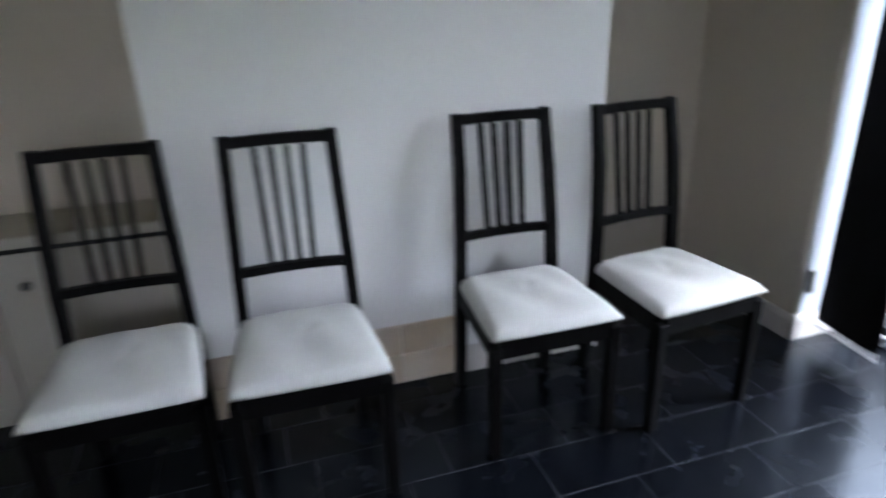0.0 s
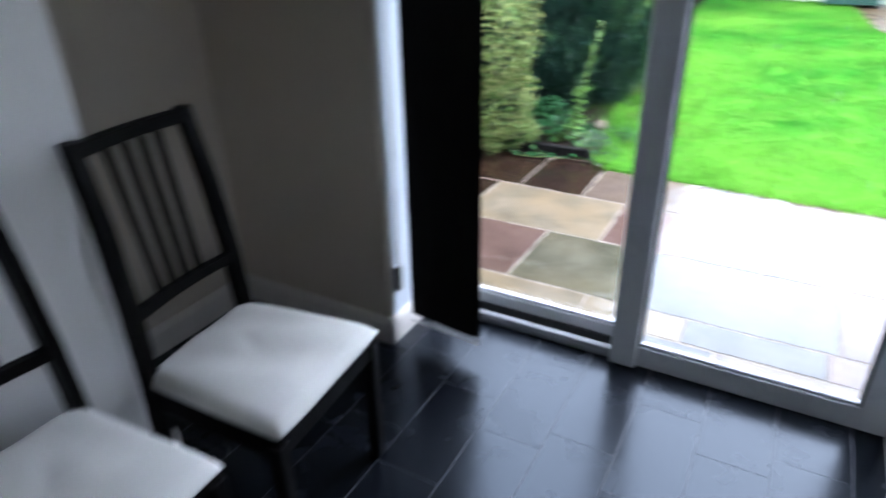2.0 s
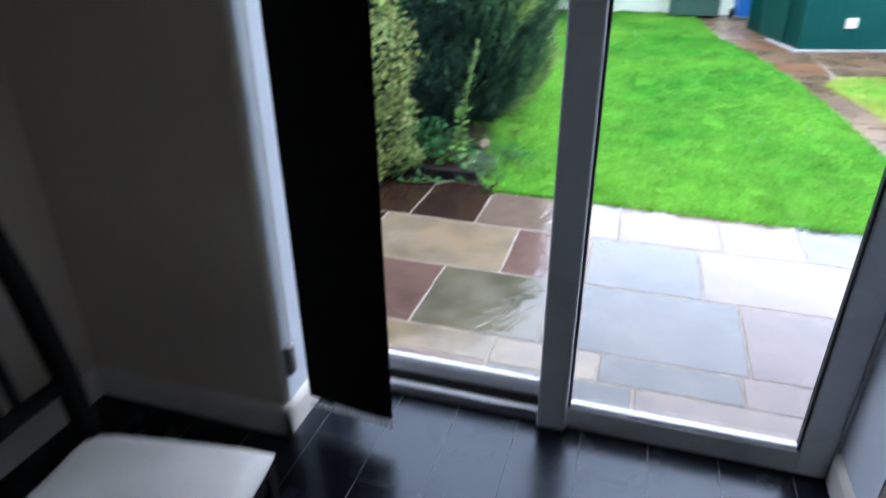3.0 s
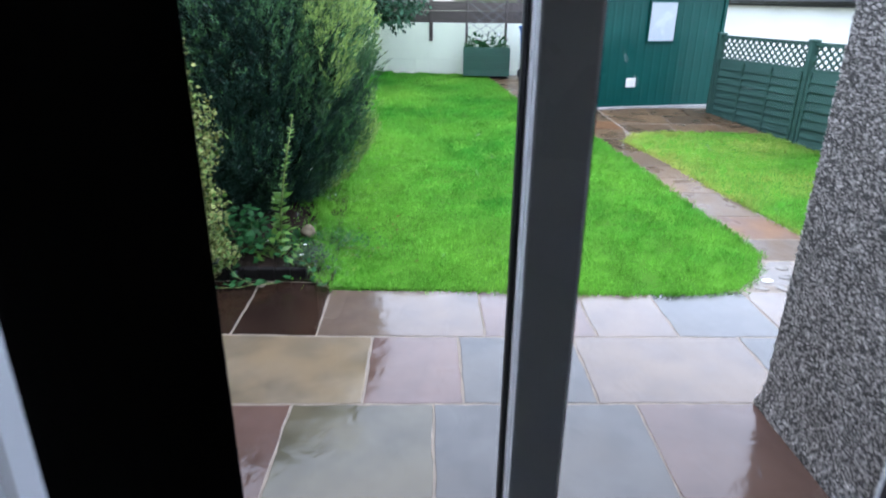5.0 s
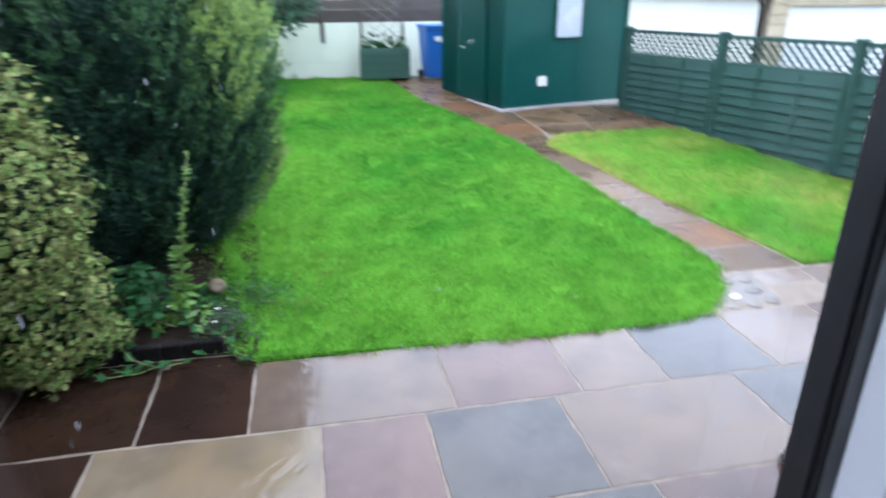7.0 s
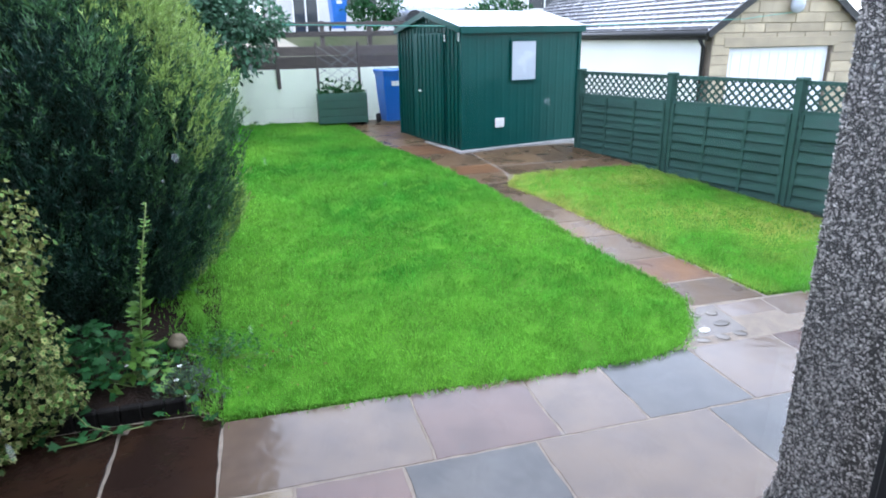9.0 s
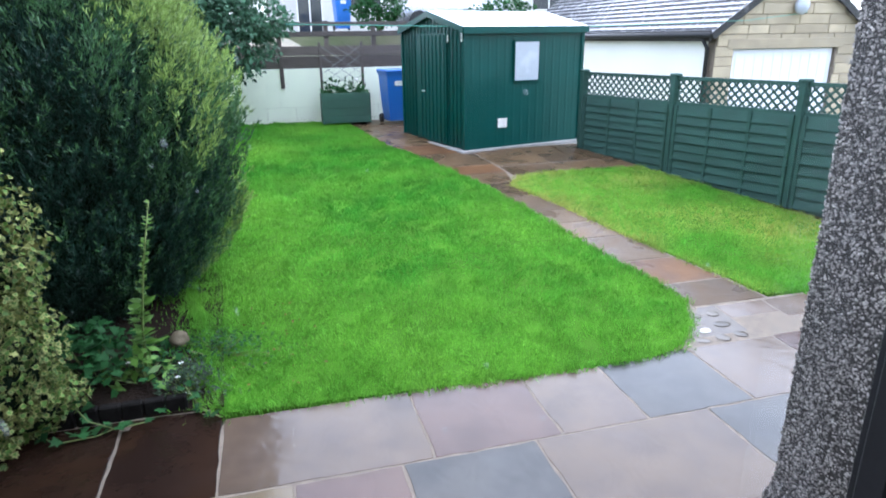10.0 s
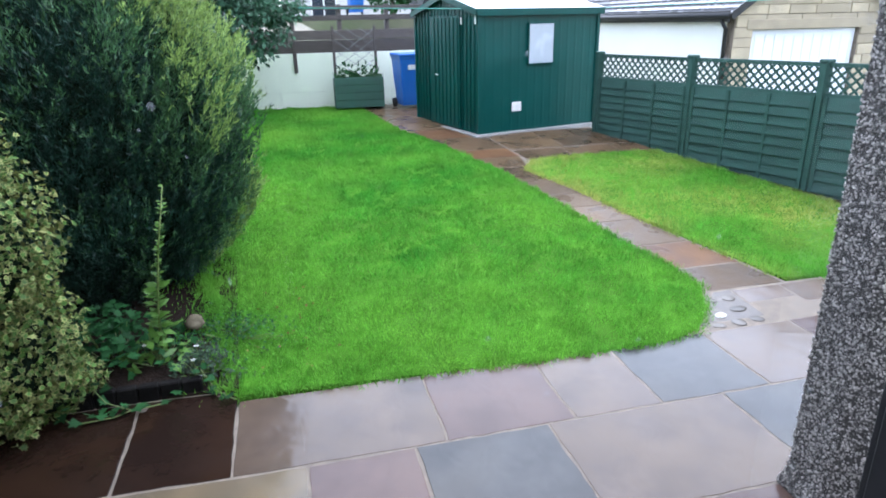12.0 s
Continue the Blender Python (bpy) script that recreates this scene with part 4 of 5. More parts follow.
def conifer(label, cx, cy, profile, n, seed):
    c = thing("conifer", label, "shrub")
    zs0, zs1 = profile[0][0], profile[-1][0]
    part("trunk", tube(B(), [(cx, cy, zs0 - 0.15), (cx, cy, zs0 + 0.6), (cx + 0.03, cy, zs0 + 1.6)], [0.09, 0.07, 0.03]), M_BARK, c, "", True)
    # closed dark body that paints shade into the gaps between sprays
    part("inner_foliage", hull(profile, cx, cy, seed, 0.07, 2.2, 0.76), M_HEART, c, "near-black solid core painting the shade between the sprays", True)
    r = np.random.RandomState(seed + 1)

    # branchlets over the surface, each a tuft of small sprays; shade on the deeper ones is painted in
    m = n // 9
    z = zs0 + (zs1 - zs0) * r.rand(m)
    a = r.uniform(0, 2 * np.pi, m)
    rad = np.interp(z, [q[0] for q in profile], [q[1] for q in profile])
    base = np.stack([np.cos(a), np.sin(a), z], 1)
    kk = 1 + lumps(np.random.RandomState(seed), base * [1, 1, 1.3], 26, 0.07, 2.2) + lumps(np.random.RandomState(seed + 7), base * [1, 1, 0.6], 40, 0.10, 7.5)
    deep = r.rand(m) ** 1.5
    rr = rad * kk * (1.03 - 0.24 * deep)
    out = np.stack([np.cos(a), np.sin(a), 0 * a], 1)
    centre = np.stack([cx + np.cos(a) * rr, cy + np.sin(a) * rr, z], 1)
    axis = unit(out * 0.6 + np.array([0, 0, 1.0]) + r.normal(0, 0.28, (m, 3)))
    long = r.uniform(0.12, 0.27, m)
    # paler clumps and top; sunny side, bumps and depth painted as light and shade
    paler = lumps(np.random.RandomState(seed + 9), base * [1, 1, 0.8], 20, 0.9, 3.6) + np.maximum((z - zs0) / (zs1 - zs0) - 0.38, 0) * 6.0 - deep * 2.6 - 0.4 + 1.35 * (0.6 * np.cos(a) - 0.8 * np.sin(a)) + (kk - 1) * 5
    per = 50
    c0, ax, lg, plr = np.repeat(centre, per, 0), np.repeat(axis, per, 0), np.repeat(long, per), np.repeat(paler, per)
    q = len(c0)
    t = r.rand(q)
    flat = np.repeat(unit(np.cross(axis, out + r.normal(0, 0.4, (m, 3)))), per, 0)
    p = c0 + ax * (lg * (t - 0.35))[:, None] + flat * (r.normal(0, 0.026, q) * (1.15 - t))[:, None] + r.normal(0, 0.005, (q, 3))
    d = unit(ax + flat * r.normal(0, 0.45, (q, 1)) + r.normal(0, 0.22, (q, 3)))
    L = r.uniform(0.018, 0.046, q)
    # new growth pales each tip; the painted light adds to it
    tone = plr * 0.78 + t * 1.15 + r.normal(0, 0.18, q)
    mesh_all = (p, d, unit(r.normal(0, 1, (q, 3))), L)
    for name, pick, material, lab in (("sprays", tone < 0.35, M_CONIFER, ""), ("sprays", (tone >= 0.35) & (tone < 1.45), M_CONMID, "mid-green sprays"), ("tips", tone >= 1.45, M_CONTIP, "yellow-green new tips, and sprays painted as lit")):
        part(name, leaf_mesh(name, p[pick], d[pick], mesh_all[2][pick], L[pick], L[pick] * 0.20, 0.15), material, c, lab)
    return c


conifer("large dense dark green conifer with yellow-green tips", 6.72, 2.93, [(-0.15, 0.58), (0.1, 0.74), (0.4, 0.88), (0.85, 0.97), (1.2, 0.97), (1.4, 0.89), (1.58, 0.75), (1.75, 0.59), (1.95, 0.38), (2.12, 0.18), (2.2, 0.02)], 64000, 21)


def leafy(name, label, category, trunk, blobs, n, size, material, seed, core=M_CONIFER, wide=0.6):
    """A leafy shrub or small tree: stem, limbs, and leaves over uneven clumps with a dark heart."""
    t = thing(name, label, category)
    bm = B()
    tube(bm, trunk, [0.07, 0.055, 0.04][:len(trunk)] if len(trunk) <= 3 else 0.05)
    part("trunk", bm, M_BARK, t, "", True)
    for c, rad in blobs:
        bm = B()
        tube(bm, [trunk[-1], ((trunk[-1][0] + c[0]) / 2, (trunk[-1][1] + c[1]) / 2, (trunk[-1][2] + c[2]) / 2 + 0.05), c], [0.03, 0.02, 0.012], 6)
        part("limb", bm, M_BARK, t, "", True)
    r = np.random.RandomState(seed)
    P, D, N = [], [], []
    for c, rad in blobs:
        m = int(n * rad[0] * rad[2] / sum(b[1][0] * b[1][2] for b in blobs))
        v = unit(r.normal(0, 1, (m, 3)))
        k = (1 + lumps(np.random.RandomState(seed + 3), v * 2, 30, 0.16, 3.0)) * r.uniform(0.5, 1.05, m) ** 0.5
        P.append(np.array(c) + v * np.array(rad) * k[:, None])
        D.append(unit(v * 0.6 + r.normal(0, 0.6, (m, 3)) + [0, 0, -0.15]))
        N.append(unit(v + r.normal(0, 0.5, (m, 3)) + [0, 0, 0.5]))
    P, D, N = np.concatenate(P), np.concatenate(D), np.concatenate(N)
    L = r.uniform(*size, len(P))
    part("crown", leaf_mesh("crown", P, D, N, L, L * wide, 0.12), material, t)
    return t


M_BLUELEAF = mat("blue_green_leaf", (0.064, 0.142, 0.082), 0.6, 0.25, 3, 40, 0.0, island=0.5, translucent=0.2, spec=0.2)
leafy("small_tree", "blue-green leafy tree overhanging the back wall", "tree", [(11.9, 2.75, 0.1), (11.9, 2.7, 0.8), (11.85, 2.6, 1.2)], [((11.7, 2.35, 1.55), (0.75, 0.85, 0.55)), ((12.1, 2.9, 1.9), (0.8, 0.8, 0.7)), ((11.4, 2.9, 2.3), (0.7, 0.7, 0.6)), ((11.6, 1.75, 1.75), (0.4, 0.5, 0.28))], 17000, (0.05, 0.10), M_BLUELEAF, 31)
leafy("shrub", "dark leafy shrub growing behind the ivy", "shrub", [(5.95, 3.35, -0.2), (5.9, 3.35, 0.6)], [((5.75, 3.4, 1.2), (0.5, 0.35, 0.9)), ((5.55, 3.5, 0.5), (0.45, 0.35, 0.7)), ((5.45, 3.45, 1.9), (0.5, 0.4, 0.7))], 9000, (0.04, 0.09), M_CONIFER, 33, wide=0.5)

# hedge closing the side of the garden
hedge = thing("hedge", "dark green clipped boundary hedge", "hedge", kind="structure")
# solid core, its near-black stands for the hedge's inner shade
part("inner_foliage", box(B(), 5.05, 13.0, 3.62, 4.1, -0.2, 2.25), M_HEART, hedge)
rh = np.random.RandomState(41)
n = 14000
P = np.stack([rh.uniform(5.0, 13.0, n), 3.62 - np.abs(rh.normal(0, 0.06, n)), rh.uniform(-0.1, 2.35, n)], 1)
D = unit(rh.normal(0, 0.5, (n, 3)) + [0, -0.5, 0.4])
L = rh.uniform(0.06, 0.13, n)
part("leaves", leaf_mesh("leaves", P, D, unit(rh.normal(0, 0.5, (n, 3)) + [0, -1, 0.4]), L, L * 0.55, 0.1), M_BLUELEAF, hedge)

# variegated ivy heaped over the end of the brown wall
ivy = thing("variegated_ivy", "variegated cream and green ivy tumbling over the wall's end", "ivy")
ri = np.random.RandomState(51)
IVY_LUMPS = [((5.12, 3.04, 0.62), (0.34, 0.38, 0.46)), ((5.16, 3.02, 0.12), (0.34, 0.34, 0.38)), ((5.10, 3.06, 1.02), (0.28, 0.28, 0.26)), ((5.22, 2.92, -0.10), (0.22, 0.28, 0.16)), ((5.02, 3.12, 1.4), (0.22, 0.2, 0.35))]
# dark lumps behind the leaves, painted as the ivy's inner shade
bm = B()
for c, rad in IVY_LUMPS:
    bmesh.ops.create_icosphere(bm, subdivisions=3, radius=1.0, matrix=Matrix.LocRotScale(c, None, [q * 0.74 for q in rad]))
part("inner_foliage", bm, M_HEART, ivy, "near-black solid core painting the shade between the leaves", True)
P, N = [], []
for c, rad in IVY_LUMPS:
    m = int((34000 if c[2] < 0.8 else 17000) * rad[0] * rad[2])
    v = unit(ri.normal(0, 1, (m, 3)))
    keep = (v[:, 1] < 0.5) & (v[:, 0] < 0.75)
    v = v[keep]
    k = 1 + lumps(np.random.RandomState(59), v * np.array(rad) + np.array(c), 40, 0.16, 10.0)
    P.append(np.array(c) + v * np.array(rad) * (ri.uniform(0.74, 1.08, len(v)) * k)[:, None])
    N.append(unit(v * 0.8 + ri.normal(0, 0.75, (len(v), 3)) + [-0.2, -0.1, 0.35]))
P, N = np.concatenate(P), np.concatenate(N)
P[:, 2] = np.maximum(P[:, 2], -0.2)
d = unit(np.cross(np.cross(N, np.array([[0, 0, -1.0]])), N) + ri.normal(0, 0.5, P.shape))
d = unit(d - N * np.sum(d * N, axis=1, keepdims=True))
size = ri.uniform(0.017, 0.040, len(P))
part("leaf_margins", five_leaf("leaf_margins", P, d, N, size), M_IVYCREAM, ivy, "cream leaf margins")
part("leaf_centres", five_leaf("leaf_centres", P + d * size[:, None] * 0.02, d, N, size * ri.uniform(0.42, 0.98, len(P)), 0.0018), M_IVY, ivy, "green leaf centres")

# ---------- flower bed ----------
bm = B()
prism(bm, [(5.20, 2.03), (9.8, 2.25), (9.8, 3.62), (5.27, 3.62)], 0.1, 0.0, 0.012)
prism(bm, [(9.8, 2.25), (12.95, 2.25), (12.95, 3.62), (9.8, 3.62)], 0.1, 0.0, 0.012)
for e in range(3):
    bmesh.ops.subdivide_edges(bm, edges=bm.edges[:], cuts=1, use_grid_fill=True)
for v in bm.verts:
    v.co.z += 0.02 * noise.noise(v.co * 4.0)
tagged(part("flower_bed", bm, M_SOIL), "dark wet soil of the flower bed", "flower bed", kind="structure")
edging = thing("bed_edging", "dark scalloped edging along the flower bed", "edging")
for i in range(9):
    y = 2.20 + i * 0.098
    bm = box(B(), 5.215, 5.262, y, y + 0.094, -0.27, -0.172, 0.007, 1)
    for v in bm.verts:
        if v.co.z > -0.2:
            v.co.z += 0.010 * math.cos((v.co.y - y - 0.047) / 0.047 * 1.4)
    part("log", bm, M_EDGING, edging)

stone = thing("round_stone", "rough round pale stone lying on the soil", "stone")
bm = B()
bmesh.ops.create_icosphere(bm, subdivisions=3, radius=0.05, matrix=pose(5.82, 2.28, -0.145))
for v in bm.verts:
    v.co += v.normal * (0.030 * noise.noise(v.co * 14) + 0.010 * noise.noise(v.co * 45))
    v.co.z = -0.145 + (v.co.z + 0.145) * 0.8
part("stone", bm, M_STONE, stone, "", True)


def clump(name, label, cx, cy, spread, height, count, size, material, seed, wide=0.8):
    t = thing(name, label, "plant")
    r = np.random.RandomState(seed)
    z0 = ground_z(cx, cy)
    x, y = cx + r.normal(0, spread, count), cy + r.normal(0, spread * 1.3, count)
    h = z0 + height * r.uniform(0.25, 1, count) * np.exp(-((x - cx) ** 2 + (y - cy) ** 2) / (6 * spread ** 2))
    bm = B()
    for i in range(0, count, max(1, count // 30)):
        tube(bm, [(cx + (x[i] - cx) * 0.3, cy + (y[i] - cy) * 0.3, z0), (x[i], y[i], h[i])], 0.002, 4)
    part("stems", bm, M_STEM, t)
    p = np.stack([x, y, h], 1)
    a = r.uniform(0, 6.28, count)
    d = unit(np.stack([np.cos(a), np.sin(a), r.uniform(-0.4, 0.4, count)], 1))
    L = r.uniform(*size, count)
    up = unit(r.normal(0, 0.35, (count, 3)) + [-0.3, 0, 1])
    me = five_leaf("leaves", p, d, up, L * 0.8) if wide > 0.6 else leaf_mesh("leaves", p, d, up, L, L * wide, 0.06)
    part("leaves", me, material, t)
    return t


clump("herb_clump", "low clump of mid-green lobed leaves", 5.62, 2.68, 0.13, 0.34, 420, (0.04, 0.08), M_LEAF, 61)
clump("herb_clump", "straggly grey-green small leaves at the lawn's corner", 5.36, 2.19, 0.06, 0.20, 520, (0.014, 0.028), M_GREYLEAF, 62)
clump("herb_clump", "small weeds growing into the edge of the lawn", 5.72, 2.08, 0.12, 0.11, 420, (0.014, 0.028), M_LEAF, 66)
clump("herb_clump", "fresh lime-green leafy seedling", 5.55, 2.44, 0.055, 0.26, 46, (0.06, 0.11), M_LIME, 63, 0.42)
fallen = tagged(new("fallen_leaves"), "small reddish-brown fallen leaves lying in the grass", "fallen leaves", kind="stuff")
rf = np.random.RandomState(67)
nf = 46
fx, fy = rf.uniform(5.25, 6.2, nf), 1.78 + rf.normal(0, 0.16, nf)
fp = np.stack([fx, fy, np.array([ground_z(a) for a in fx]) + 0.036], 1)
fa = rf.uniform(0, 6.28, nf)
fl = rf.uniform(0.012, 0.026, nf)
part("leaves", leaf_mesh("leaves", fp, unit(np.stack([np.cos(fa), np.sin(fa), rf.normal(0, 0.3, nf)], 1)), unit(rf.normal(0, 0.4, (nf, 3)) + [0, 0, 1]), fl, fl * 0.6, 0.1), M_DEADLEAF, fallen)
stalk = thing("tall_stalk", "tall pale seed stalk with small paired leaves", "plant")
pts = [(5.58, 2.44, -0.22), (5.585, 2.41, 0.1), (5.59, 2.36, 0.4), (5.60, 2.29, 0.72)]
part("stem", tube(B(), pts, [0.007, 0.006, 0.005, 0.003], 6), M_STEM, stalk, "", True)
rs = np.random.RandomState(64)
u = rs.uniform(0.2, 1, 130)
zz = -0.22 + 0.94 * u
p = np.stack([np.interp(zz, [q[2] for q in pts], [q[0] for q in pts]), np.interp(zz, [q[2] for q in pts], [q[1] for q in pts]), zz], 1)
a = rs.uniform(0, 6.28, 130)
d = unit(np.stack([np.cos(a), np.sin(a), np.full(130, 0.3)], 1))
L = np.where(u < 0.45, rs.uniform(0.05, 0.09, 130), rs.uniform(0.02, 0.04, 130))
part("leaves", leaf_mesh("leaves", p, d, unit(rs.normal(0, 0.3, (130, 3)) + [-0.4, 0, 1]), L, L * 0.45, 0.1), M_LIME, stalk)
trail = thing("trailing_ivy", "trailing ivy stem with large green leaves over the edging", "ivy")
tr = [[(5.25, 2.95, -0.1), (5.16, 2.85, -0.2), (5.08, 2.74, -0.235), (5.10, 2.58, -0.24), (5.17, 2.45, -0.235)], [(5.25, 2.7, -0.14), (5.17, 2.62, -0.2), (5.12, 2.5, -0.23), (5.15, 2.38, -0.235)], [(5.26, 2.2, -0.14), (5.19, 2.14, -0.22), (5.10, 2.04, -0.24)]]
ps = []
for line in tr:
    part("stem", tube(B(), line, 0.003, 5), M_STEM, trail, "", True)
    for (a, b) in zip(line, line[1:]):
        for k in range(4):
            ps.append([a[i] + (b[i] - a[i]) * k / 4 + rs.normal(0, 0.02) for i in range(3)])
ps = np.array(ps)
ps[:, 2] = np.maximum(ps[:, 2], -0.24) + 0.015
a = rs.uniform(0, 6.28, len(ps))
d = unit(np.stack([np.cos(a), np.sin(a), np.zeros(len(ps))], 1))
nn = unit(rs.normal(0, 0.3, ps.shape) + [-0.3, 0, 1])
part("leaves", five_leaf("leaves", ps, d, nn, rs.uniform(0.035, 0.065, len(ps))), M_LEAF, trail)
flowers = thing("small_flowers", "a few small white flowers on thin stems", "flowers")
for (x, y, z) in ((5.36, 2.22, -0.06), (5.33, 2.24, -0.12), (5.30, 2.20, -0.20), (5.52, 2.50, -0.1)):
    bm = B()
    for k in range(5):
        t = k * 1.2566
        bm.faces.new([bm.verts.new((x + math.cos(t + o) * q * 0.013, y + math.sin(t + o) * q * 0.013, z + 0.003 * q)) for o, q in ((0, 0.1), (0.45, 0.9), (0, 1.2), (-0.45, 0.9))])
    part("flower", bm, M_PETAL, flowers)
    part("stem", tube(B(), [(x + 0.02, y, ground_z(x) + 0.0), (x, y, z)], 0.0015, 4), M_STEM, flowers)

# ---------- back wall, timber fence and what stands before it ----------
bw = thing("wall_back", "pale painted block retaining wall at the garden's end", "wall", kind="structure")
part("core", box(B(), 13.0, 13.16, -2.7, 6.0, -0.2, 1.02), M_PALEBLOCK, bw)
for r in range(5):
    for i in range(14):
        y0 = -2.6 + i * 0.45 + (0.225 if r % 2 else 0)
        z0 = 0.02 + r * 0.2
        part("block", box(B(), 12.994, 13.0, y0 + 0.0015, y0 + 0.4485, z0 + 0.0012, z0 + 0.1988, 0.002), M_PALEBLOCK, bw)
tf = thing("timber_fence", "dark brown timber rail fence on top of the back wall", "fence")
for y in (2.55, 1.40, 0.66, -0.10, -0.9, -1.8):
    part("post", box(B(), 13.02, 13.10, y - 0.035, y + 0.035, 1.02, 1.74, 0.004), M_DARKWOOD, tf)
for z0, z1, x in ((1.02, 1.21, 13.0), (1.215, 1.36, 12.995), (1.50, 1.58, 13.0), (1.66, 1.72, 13.0)):
    part("rail", box(B(), x - 0.005, x + 0.02, -3.2, 4.2, z0, z1, 0.003), M_DARKWOOD, tf)
part("hanging_strap", box(B(), 12.97, 12.985, 1.37, 1.43, 0.72, 1.20, 0.003), M_DARKWOOD, tf)

pl = thing("planter", "green wooden planter with a trellis against the back wall", "planter")
gz = ground_z(12.5) + 0.02
for i in range(4):
    part("board", box(B(), 12.37, 12.39, 0.10, 0.86, gz + 0.02 + i * 0.115, gz + 0.13 + i * 0.115, 0.004), M_PLANTER, pl)
bm = B()
box(bm, 12.39, 12.78, 0.11, 0.13, gz, gz + 0.46)
box(bm, 12.39, 12.78, 0.83, 0.85, gz, gz + 0.46)
box(bm, 12.76, 12.78, 0.13, 0.83, gz, gz + 0.46)
part("box_sides", bm, M_PLANTER, pl)
part("soil", box(B(), 12.39, 12.76, 0.13, 0.83, gz + 0.36, gz + 0.42), M_SOIL, pl)
for y in (0.14, 0.80):
    part("trellis_post", box(B(), 12.80, 12.83, y - 0.02, y + 0.02, gz + 0.01, 1.42, 0.003), M_DARKWOOD, pl)
for i in range(10):
    for s in (-1, 1):
        z = 0.62 + i * 0.15
        a, b = (12.815, 0.14, z), (12.815, 0.80, z + s * 0.45)
        t1 = 1.0
        if b[2] > 1.38:
            t1 = (1.38 - a[2]) / (b[2] - a[2])
        if b[2] < 0.66:
            t1 = (0.66 - a[2]) / (b[2] - a[2])
        if a[2] > 1.38 or t1 <= 0.05:
            continue
        e = tuple(a[k] + (b[k] - a[k]) * t1 for k in range(3))
        part("lath", beam(B(), a, e, 0.012, 0.006, (1, 0, 0)), M_GREYPLASTIC, pl)
rp = np.random.RandomState(71)
n = 260
p = np.stack([rp.uniform(12.42, 12.74, n), rp.uniform(0.12, 0.84, n), gz + 0.42 + np.abs(rp.normal(0, 0.10, n))], 1)
L = rp.uniform(0.05, 0.11, n)
part("foliage", leaf_mesh("foliage", p, unit(rp.normal(0, 0.6, (n, 3)) + [0, 0, 0.8]), unit(rp.normal(0, 1, (n, 3))), L, L * 0.4), M_LEAF, pl)
for y, z in ((0.62, 0.80), (0.30, 0.86), (0.47, 0.74)):
    bm = B()
    bmesh.ops.create_icosphere(bm, subdivisions=2, radius=0.025, matrix=pose(12.40, y, z))
    part("flower", bm, M_PETAL, pl, "pale flower", True)


def wheelie_bin(label, x, y, z, a, s=1.0):
    b = thing("wheelie_bin", label, "bin", pose(x, y, z, 0, 0, a), group="wheelie bins")
    bm = B()
    rings = []
    for zz, hx, hy in ((0.06, 0.20, 0.18), (0.5, 0.24, 0.21), (0.93, 0.27, 0.235), (0.95, 0.285, 0.25), (0.98, 0.285, 0.25)):
        rings.append([bm.verts.new((sx * hx * s, sy * hy * s, zz * s)) for sx, sy in ((-1, -1), (1, -1), (1, 1), (-1, 1))])
    for p0, p1 in zip(rings, rings[1:]):
        for k in range(4):
            bm.faces.new((p0[k], p0[(k + 1) % 4], p1[(k + 1) % 4], p1[k]))
    bm.faces.new(rings[0][::-1]), bm.faces.new(rings[-1])
    part("body", bm, M_BLUEBIN, b)
    bm = box(B(), -0.30 * s, 0.31 * s, -0.265 * s, 0.265 * s, 0.98 * s, 1.03 * s, 0.02 * s, 2)
    for v in bm.verts:
        if v.co.z > 1.0 * s:
            v.co.z += 0.03 * s * math.cos(v.co.x / s * 4)
    part("lid", bm, M_BLUEBIN, b)
    part("handle", tube(B(), [(0.32 * s, -0.2 * s, 0.96 * s), (0.32 * s, 0.2 * s, 0.96 * s)], 0.015 * s), M_BLUEBIN, b)
    for q in (-1, 1):
        part("wheel", tube(B(), [(0.20 * s, q * 0.20 * s, 0.09 * s), (0.20 * s, q * 0.25 * s, 0.09 * s)], 0.09 * s, 16), M_RUBBER, b, "black rubber wheel")
    part("sticker", box(B(), -0.271 * s, -0.268 * s, -0.08 * s, 0.08 * s, 0.74 * s, 0.83 * s), M_PETAL, b, "white sticker")
    return b


wheelie_bin("blue plastic wheelie bin standing beside the shed", 12.45, -0.30, ground_z(12.4) + 0.0, 8, 0.80)

# ---------- metal shed ----------
shed = thing("garden_shed", "dark green ribbed metal garden shed with pale roof", "shed", pose(9.74, -0.63, 0.10, 0, 0, 13))
SL, SW, SH, SR = 1.72, 1.76, 1.47, 1.66


def ribbed(length, height_at, pitch=0.12, rib=0.012):
    """A sheet along x, ribbed outwards along -y, its top following height_at(x)."""
    bm = B()
    xs_, x = [], 0.0
    while x < length - 0.01:
        for dx, d in ((0.0, 0.0), (0.078, 0.0), (0.088, rib), (0.110, rib)):
            if x + dx < length:
                xs_.append((x + dx, d))
        x += pitch
    xs_.append((length, 0.0))
    rows = [(bm.verts.new((q, -d, 0.0)), bm.verts.new((q, -d, height_at(q)))) for q, d in xs_]
    for p0, p1 in zip(rows, rows[1:]):
        bm.faces.new((p0[0], p1[0], p1[1], p0[1]))
    return bm


# the front runs from the corner along -y, the gable side along +x
bm = ribbed(SW, lambda q: SH, 0.12, 0.0022)
bmesh.ops.transform(bm, matrix=pose(0, 0, 0, 0, 0, -90), verts=bm.verts)
part("front_wall", bm, M_SHEDGREEN, shed)
bm = ribbed(SW, lambda q: SH)
